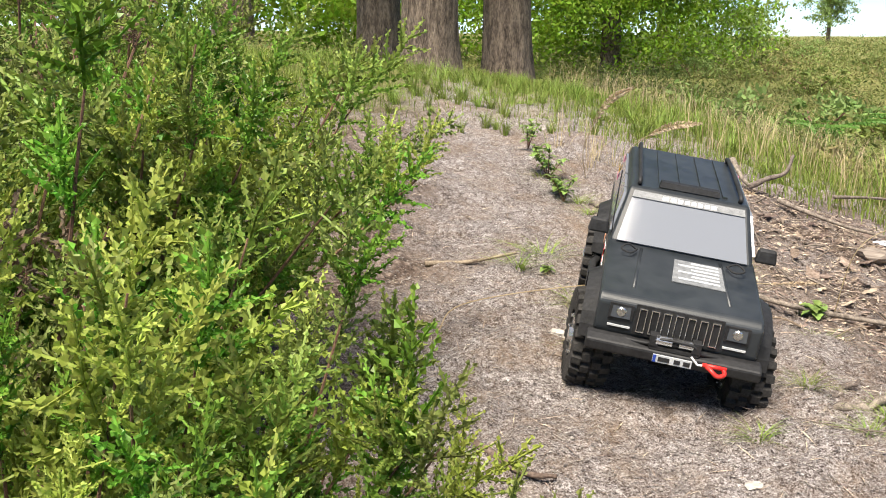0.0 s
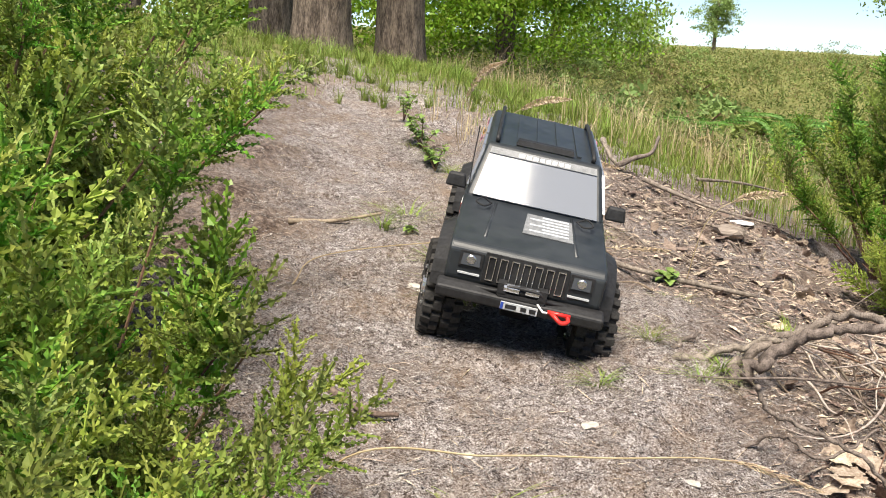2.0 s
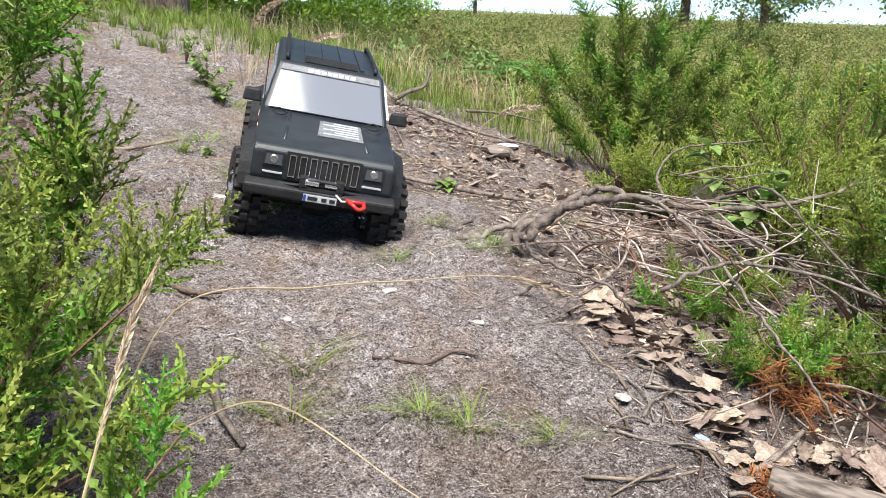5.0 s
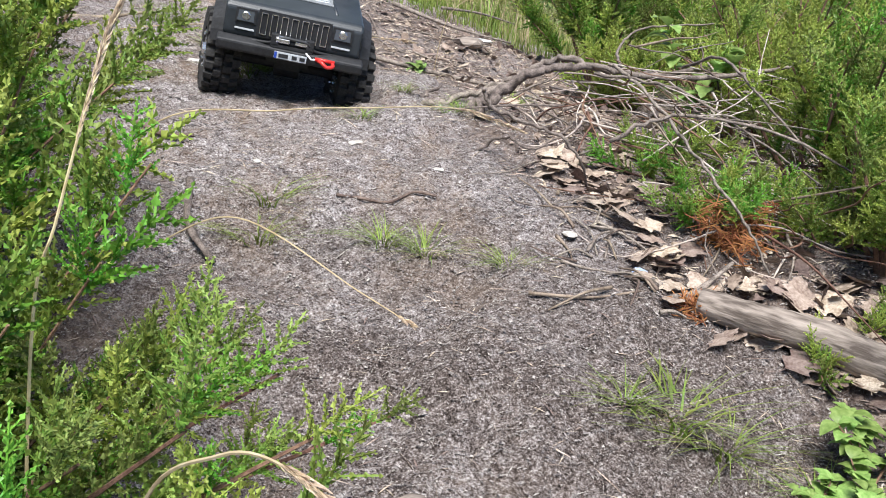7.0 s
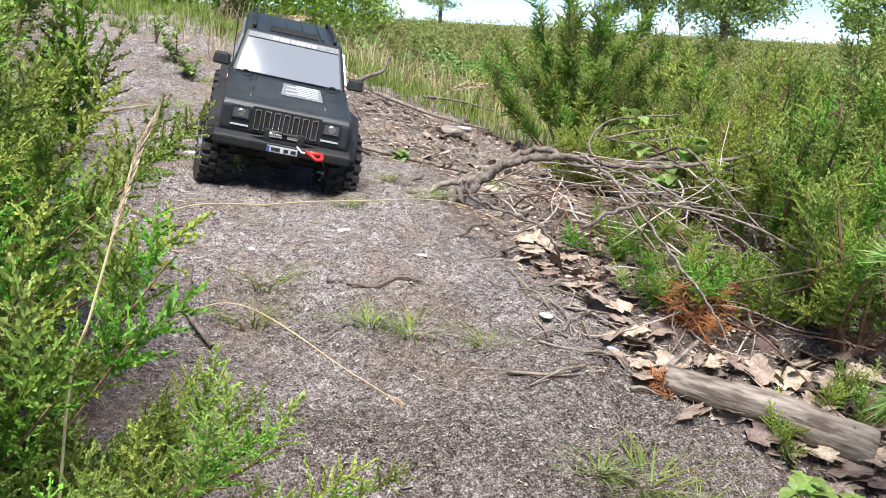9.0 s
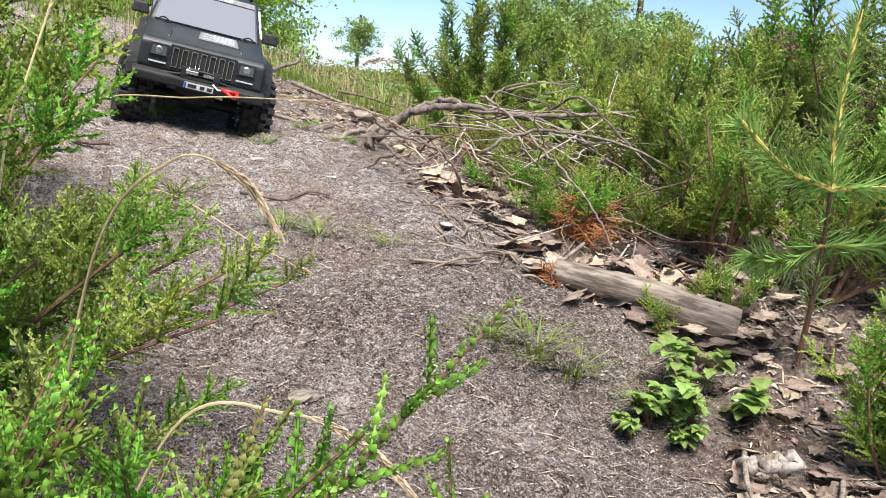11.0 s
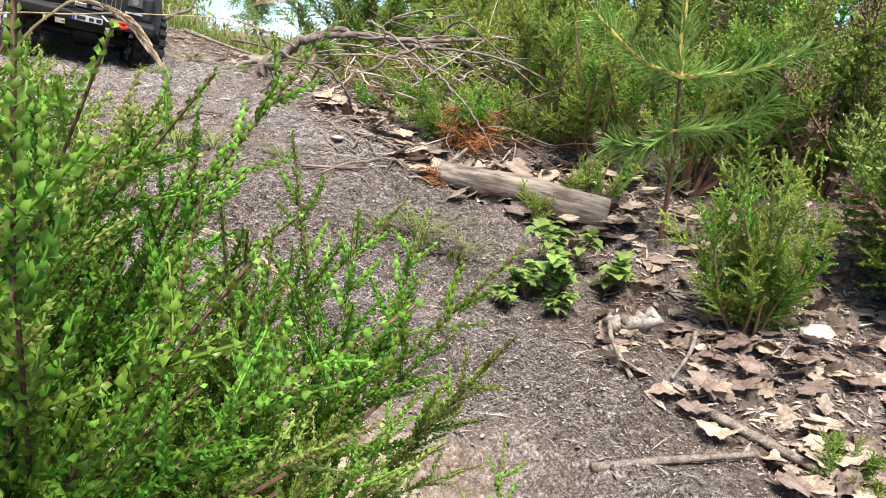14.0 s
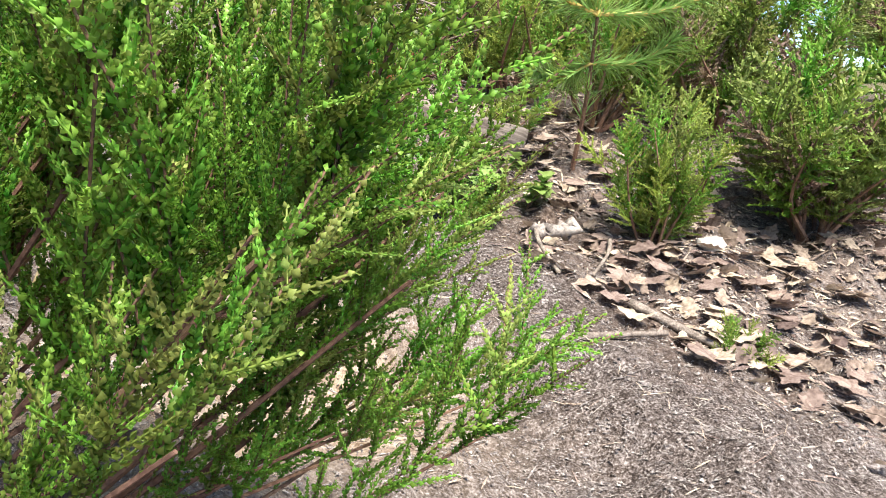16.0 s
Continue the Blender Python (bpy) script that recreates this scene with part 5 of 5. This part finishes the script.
    wi.tube([(-0.02, 0.243, 0.109), (0.02, 0.243, 0.109)], 0.006, 12)
    for s in (-1, 1):
        wi.box((s * 0.024 - 0.005, 0.236, 0.102), (s * 0.024 + 0.005, 0.25, 0.116))
    part("winch", wi, M_plastic, t)
    dr = Mesh()
    dr.tube([(0.004, 0.2465, 0.111), (0.022, 0.2465, 0.111)], 0.0052, 12)
    dr.tube([(-0.02, 0.2465, 0.111), (-0.004, 0.2465, 0.111)], 0.0045, 12)
    part("winch_drum", dr, M_chrome, t, "bright winch drum with rope")
    ho = Mesh()
    ho.tube(curve([(-0.06, 0.236, 0.1), (-0.03, 0.246, 0.104), (-0.018, 0.249, 0.113), (0.018, 0.249, 0.113), (0.03, 0.246, 0.104), (0.06, 0.236, 0.1)], 5), 0.0022, 8)
    part("bull_bar", ho, M_plastic, t, soft=True)
    pl = Mesh()
    pl.box((-0.022, 0.2515, 0.0865), (0.022, 0.2535, 0.0955))
    plate = part("number_plate", pl, M_bar, t, "small pale plate with dark bars")
    bl = Mesh()
    bl.box((0.0185, 0.2533, 0.0867), (0.0218, 0.2542, 0.0953))
    part("blue_band", bl, M_blue, plate)
    for k, (a, c) in enumerate(((-0.02, -0.0125), (-0.009, -0.002), (0.003, 0.016))):
        ba = Mesh()
        ba.box((a, 0.2534, 0.0885), (c, 0.2542, 0.0935))
        part("plate_bar", ba, M_plastic, plate)
    sh = Mesh()
    sh.tube(curve([(-0.036, 0.252, 0.094), (-0.042, 0.262, 0.094), (-0.05, 0.266, 0.09), (-0.058, 0.262, 0.092), (-0.056, 0.254, 0.096)], 6), 0.0026, 8)
    sh.tube([(-0.033, 0.256, 0.096), (-0.06, 0.256, 0.096)], 0.0026, 8)
    part("shackle", sh, M_red, t, "red tow shackle", soft=True)
    ro = Mesh()
    ro.tube([(-0.02, 0.25, 0.1), (-0.028, 0.255, 0.094), (-0.036, 0.256, 0.095)], 0.0013, 6)
    part("winch_rope", ro, M_white, t)
    # roof rails, rack, aerial
    for s in (-1, 1):
        ra = Mesh()
        ra.tube(curve([(s * 0.066, 0.01, 0.226), (s * 0.066, 0.0, 0.234), (s * 0.066, -0.2, 0.234), (s * 0.066, -0.212, 0.226)], 4), 0.003, 8)
        part("roof_rail", ra, M_plastic, t, soft=True)
    for k in range(4):
        ri = Mesh()
        ri.box((-0.05 + 0.028 * k, -0.21, 0.2255), (-0.044 + 0.028 * k, 0.005, 0.2285))
        part("roof_rib", ri, M_paint, t)
    lt = Mesh()
    lt.box((-0.04, -0.005, 0.2275), (0.04, 0.012, 0.2345), 0.002)
    part("roof_light_bar", lt, M_plastic, t)
    an = Mesh()
    an.tube([(0.09, 0.06, 0.16), (0.092, 0.055, 0.2), (0.093, 0.05, 0.25)], 0.0008, 6)
    part("aerial", an, M_plastic, t)
    # underside
    ch = Mesh()
    ch.box((-0.03, -0.2, 0.068), (0.03, 0.2, 0.085))
    ch.box((-0.02, -0.05, 0.055), (0.02, 0.05, 0.07), 0.004)
    part("chassis", ch, M_plastic, t)
    for y in (0.155, -0.155):
        ax = Mesh()
        ax.tube([(-0.085, y, 0.058), (0.085, y, 0.058)], 0.009, 10)
        ax.tube([(-0.02, y, 0.058), (0.016, y, 0.058)], 0.019, 12)
        for s in (-1, 1):
            ax.tube([(s * 0.05, y, 0.06), (s * 0.055, y - 0.012, 0.11)], 0.006, 8)
        part("axle", ax, M_plastic, t)
    for s in (-1, 1):
        for y in (0.155, -0.155):
            wheel(t, s * 0.094, y, 0.058, 0.12 if y > 0 else 0)
    return t


def stand_on_wheels(x, y, heading, size=1.0, lean=0.0):
    """A pose whose four wheels rest on the ground as nearly as they can."""
    a = radians(heading)
    fwd, side = Vector((math.sin(a), math.cos(a), 0)), Vector((math.cos(a), -math.sin(a), 0))
    c = Vector((x, y, 0))
    lv = {(i, j): float(height(*(c + fwd * 0.155 * size * i + side * 0.094 * size * j)[:2])) for i in (-1, 1) for j in (-1, 1)}
    up_f = (lv[1, 1] + lv[1, -1] - lv[-1, 1] - lv[-1, -1]) / (0.62 * size)
    up_s = (lv[1, 1] + lv[-1, 1] - lv[1, -1] - lv[-1, -1]) / (0.376 * size)
    f = (fwd + Vector((0, 0, up_f))).normalized()
    s = (side + Vector((0, 0, up_s))).normalized()
    u = s.cross(f).normalized()
    s = f.cross(u)
    c.z = sum(lv.values()) / 4 - 0.002
    return Matrix.Translation(c) @ Matrix((s, f, u)).transposed().to_4x4() @ Matrix.Rotation(lean, 4, "Y") @ Matrix.Diagonal((size, size, size, 1))


truck(stand_on_wheels(-0.165, 0.24, 193, 0.86, -0.06))


# ---- trees ----
def trunk_mesh(r0, r1, tall, seed, sides=40, flare=0.35):
    """A ridged trunk with a spreading foot."""
    rn = random.Random(seed)
    m = Mesh()
    levels = [-0.3, 0, 0.06, 0.15, 0.3, 0.5, 0.8, 1.2, 1.8, 2.6, 3.6, tall]
    pts = []
    for z in levels:
        r = r0 + (r1 - r0) * max(0, z) / tall
        r *= 1 + flare * math.exp(-max(z, 0) / 0.16)
        for k in range(sides):
            a = 2 * math.pi * k / sides
            ridge_ = 1 + 0.035 * math.sin(k * 2.1 + 0.7 * math.sin(z * 3 + k)) + rn.uniform(-0.015, 0.015)
            pts.append((r * ridge_ * math.cos(a) + 0.02 * math.sin(z * 1.3 + seed), r * ridge_ * math.sin(a), z))
    n = len(levels)
    m.add(pts, [(i * sides + k, i * sides + (k + 1) % sides, (i + 1) * sides + (k + 1) % sides, (i + 1) * sides + k) for i in range(n - 1) for k in range(sides)])
    return m


def crown_mesh(name, material, clumps, leaves, leaf, centre, radii, seed, gaps=0.35):
    """Many leaves in clumps set along an uneven shell."""
    rn = np.random.default_rng(seed)
    v, f = [], []
    for c in range(clumps):
        d = rn.normal(size=3)
        d /= np.linalg.norm(d)
        p = np.array(centre) + d * np.array(radii) * rn.uniform(1 - gaps, 1.08)
        spread = rn.uniform(0.25, 0.6) * np.mean(radii) * 0.32
        n = int(leaves * rn.uniform(0.6, 1.3))
        q = p + rn.normal(size=(n, 3)) * spread * np.array([1, 1, 0.55])
        a = rn.normal(size=(n, 3))
        a /= np.linalg.norm(a, axis=1)[:, None]
        b = np.cross(a, rn.normal(size=(n, 3)))
        b /= np.linalg.norm(b, axis=1)[:, None]
        s = leaf * rn.uniform(0.6, 1.3, (n, 1))
        a, b = a * s, b * s * 0.42
        base = len(v)
        v += np.stack([q - a, q - a * 0.2 + b, q + a * 0.5 + b * 0.8, q + a, q + a * 0.4 - b * 0.9, q - a * 0.3 - b], 1).reshape(-1, 3).tolist()
        f += [tuple(base + i * 6 + j for j in range(6)) for i in range(n)]
    me = bpy.data.meshes.new(name)
    me.from_pydata(v, [], f)
    me.materials.append(material)
    return me


def tree(x, y, r, tall, label, seed, crown=None, limbs=(), name="oak_tree", group="trees on the heath"):
    b = on_ground(x, y)
    t = thing(name, label, "tree", Matrix.Translation(b), group)
    part("trunk", trunk_mesh(r, r * 0.7, tall, seed), M_bark, t, soft=True)
    for i, l in enumerate(limbs):
        w = curve(l, 6)
        m = Mesh()
        m.tube(w, taper(len(w), r * 0.35, r * 0.08), 8)
        part("limb", m, M_bark, t, soft=True)
    if crown:
        part("crown", crown, None, t)
    return t


OAK = "tall oak with furrowed grey-brown bark"
tree(-0.36, 6.1, 0.20, 5.0, OAK, 1, crown_mesh("crown", M_canopy, 60, 60, 0.09, (0, 0.3, 4.2), (2.4, 2.2, 1.2), 5))
tree(0.25, 6.6, 0.185, 5.0, OAK, 2, crown_mesh("crown", M_canopy, 60, 60, 0.09, (0.3, 0.5, 4.2), (2.2, 2.2, 1.2), 6))
tree(-0.74, 7.6, 0.19, 5.0, OAK, 3)
tree(-1.9, 7.2, 0.17, 5.0, OAK, 4, crown_mesh("crown", M_canopy, 50, 60, 0.09, (-0.5, 0.3, 4.0), (2.4, 2.2, 1.4), 7))
tree(2.35, 13.0, 0.14, 4.0, "leafy oak with low hanging boughs", 8, crown_mesh("crown", M_canopy, 230, 260, 0.034, (0, 0, 1.7), (2.5, 1.8, 1.6), 9, 0.85),
     [((0, 0, 1.2), (0.9, -0.5, 1.5), (2.0, -0.8, 1.1)), ((0, 0, 1.0), (-0.7, -0.4, 1.4), (-1.6, -0.5, 1.2)), ((0, 0, 1.6), (0.6, -0.3, 2.2), (1.5, -0.5, 2.6))])
tree(-0.5, 17.0, 0.16, 4.0, "leafy oak standing on the heath", 10, crown_mesh("crown", M_canopy, 180, 170, 0.055, (0, 0, 1.8), (3.6, 1.8, 1.9), 11, 0.6))
tree(-4.5, 14.0, 0.16, 4.0, "leafy oak standing on the heath", 12, crown_mesh("crown", M_canopy, 130, 120, 0.07, (0, 0, 2.0), (3.4, 1.8, 2.0), 13))
tree(4.6, 19.0, 0.12, 3.0, "dark bushy conifer at the heath's edge", 14, crown_mesh("crown", M_canopy_far, 130, 150, 0.05, (0, 0, 0.8), (2.2, 1.4, 1.1), 15), name="conifer")
tree(23.5, 55.1, 0.12, 2.6, "small lone airy tree far over the heath", 16, crown_mesh("crown", M_canopy_far, 80, 80, 0.07, (0, 0, 2.2), (1.35, 1.35, 1.45), 17, 0.8), name="birch_tree")
tree(16.0, 22.5, 0.14, 3.4, "spreading tree on the heath", 18, crown_mesh("crown", M_canopy_far, 120, 150, 0.06, (0, 0, 2.1), (2.3, 1.6, 1.1), 19, 0.7))
tree(20.0, 24.0, 0.14, 3.4, "spreading tree on the heath", 20, crown_mesh("crown", M_canopy_far, 110, 150, 0.06, (0, 0, 1.8), (2.6, 1.6, 1.3), 21, 0.7))
tree(30.0, 26.0, 0.14, 3.4, "spreading tree on the heath", 22, crown_mesh("crown", M_canopy_far, 100, 100, 0.1, (0, 0, 1.8), (3.0, 1.6, 1.4), 23))
tree(27.0, 10.0, 0.14, 3.4, "spreading tree on the heath", 24, crown_mesh("crown", M_canopy_far, 100, 100, 0.1, (0, 0, 1.8), (3.0, 2.6, 1.4), 25))


def heath():
    """Low heather, grass and scrub over the plain, as upright tufts."""
    rn = np.random.default_rng(4)
    n = 22000
    ang = np.where(rn.random(n) < 0.85, rn.uniform(-0.25, 1.3, n), rn.uniform(1.3, 6.03, n))
    r = np.where((ang < 1.3), 2.6 * (30.0 ** rn.random(n)), 1.3 * (16.0 ** rn.random(n)))
    x, y = np.sin(ang) * r - 0.2, np.cos(ang) * r - 0.8
    keep = ~((np.abs(x + 0.2) < 0.9) & (y < 8)) & ((y > 1.6) | (x > 1.6) | (x < -1.25) | (y < -2.6) & (np.abs(x + 0.1) > 0.6))
    x, y, r = x[keep], y[keep], r[keep]
    n = len(x)
    z = height(x, y)
    h = (0.05 + 0.1 * rn.random(n) ** 2) * np.clip(r / 6, 0.9, 4.0)
    v, f = [], []
    for k in range(16):
        a, el, q = rn.uniform(0, 6.28, n), rn.uniform(0.15, 1.57, n), rn.uniform(0.55, 1.05, n)
        px, py, pz = x + np.cos(a) * np.cos(el) * h * 1.2 * q, y + np.sin(a) * np.cos(el) * h * 1.2 * q, z + np.sin(el) * h * q
        u = rn.normal(size=(n, 3)) * [1, 1, 0.9] + [0, 0, 0.5]
        u /= np.linalg.norm(u, axis=1)[:, None]
        w = np.cross(u, rn.normal(size=(n, 3)))
        w /= np.linalg.norm(w, axis=1)[:, None]
        size = (rn.uniform(0.007, 0.017, n) * np.clip(r / 5, 1.0, 5.0) ** 0.8)[:, None]
        p = np.stack([px, py, pz], 1)
        b = len(v)
        v += np.stack([p - u * size, p + w * size * 0.3, p + u * size, p - w * size * 0.3], 1).reshape(-1, 3).tolist()
        i = b + np.arange(n)[:, None] * 4
        f += (i + [0, 1, 2, 3]).tolist()
    me = bpy.data.meshes.new("heath")
    me.from_pydata(v, [], f)
    me.materials.append(M_heath)
    tagged(new("heath", me), "wide heath of low heather and yellowing grass", "heath", kind="stuff")


heath()
rf = random.Random(44)
for k in range(110):
    x, y = rf.uniform(0.45, 3.5), rf.uniform(1.2, 5.0)
    tuft(TUFT_TALL[2] if rf.random() < 0.72 else TUFT_TALL[0], x, y, rf.uniform(0.7, 1.7), "tall heath grass, part green and part straw", rf.uniform(0, 6))


def fern(x, y, size, seed):
    rn = random.Random(seed)
    b = on_ground(x, y)
    t = thing("fern", "green bracken fern on the heath", "fern", Matrix.Translation(b), "ferns on the heath")
    for k in range(6):
        a = k * 1.05 + rn.uniform(-0.3, 0.3)
        d = Vector((math.cos(a), math.sin(a), 0))
        w = curve([(0, 0, 0), d * size * 0.35 + Vector((0, 0, size * 0.7)), d * size * 0.95 + Vector((0, 0, size * 0.75))], 9)
        m = Mesh()
        m.tube(w, taper(len(w), 0.003, 0.001), 4)
        for i in range(4, len(w)):
            u = i / len(w)
            l = size * 0.34 * (1.15 - u)
            s = d.cross(Vector((0, 0, 1)))
            for q in (-1, 1):
                for j in range(5):
                    p = w[i] + s * q * l * (j + 0.3) / 5
                    e = d * l * 0.16 * (1 - j / 6)
                    o = s * q * l * 0.17
                    m.add([p - e, p + o * 0.5 - e * 0.6, p + o + Vector((0, 0, -0.01)), p + e], [(0, 1, 2, 3)])
        part("frond", m, M_fern, t)


for k, (x, y, s) in enumerate(((1.55, 2.9, 0.26), (1.75, 3.1, 0.3), (1.95, 2.8, 0.24), (1.35, 3.3, 0.22), (2.3, 3.4, 0.28))):
    fern(x, y, s, k)


def scrub(x, y, wide, tall, seed):
    b = on_ground(x, y)
    t = thing("heath_bush", "rounded green scrub bush on the heath", "bush", Matrix.Translation(b), "bushes on the heath")
    part("foliage", crown_mesh("foliage", SCRUB_MATS[seed % 3], 26, 70, 0.02 * max(1, wide * 1.5), (0, 0, tall * 0.4), (wide, wide, tall * 0.6), 100 + seed, 0.6), None, t)
    m = Mesh()
    for k in range(5):
        a = k * 1.3 + seed
        m.tube([(0, 0, -0.02), (math.cos(a) * wide * 0.3, math.sin(a) * wide * 0.3, tall * 0.35), (math.cos(a) * wide * 0.6, math.sin(a) * wide * 0.6, tall * 0.6)], [0.012, 0.008, 0.004], 5)
    part("stems", m, M_stem, t)


SCRUB_MATS = (M_leaf_dark, M_heath, M_canopy_far)
rc = random.Random(77)
for k in range(44):
    a, d = rc.uniform(0.2, 1.45), 4.5 * (10 ** rc.random())
    s = 0.14 * (1 + d * 0.09) * rc.uniform(0.7, 1.5)
    scrub(math.sin(a) * d - 0.2, math.cos(a) * d - 0.6, s, s * rc.uniform(0.8, 1.2), k)
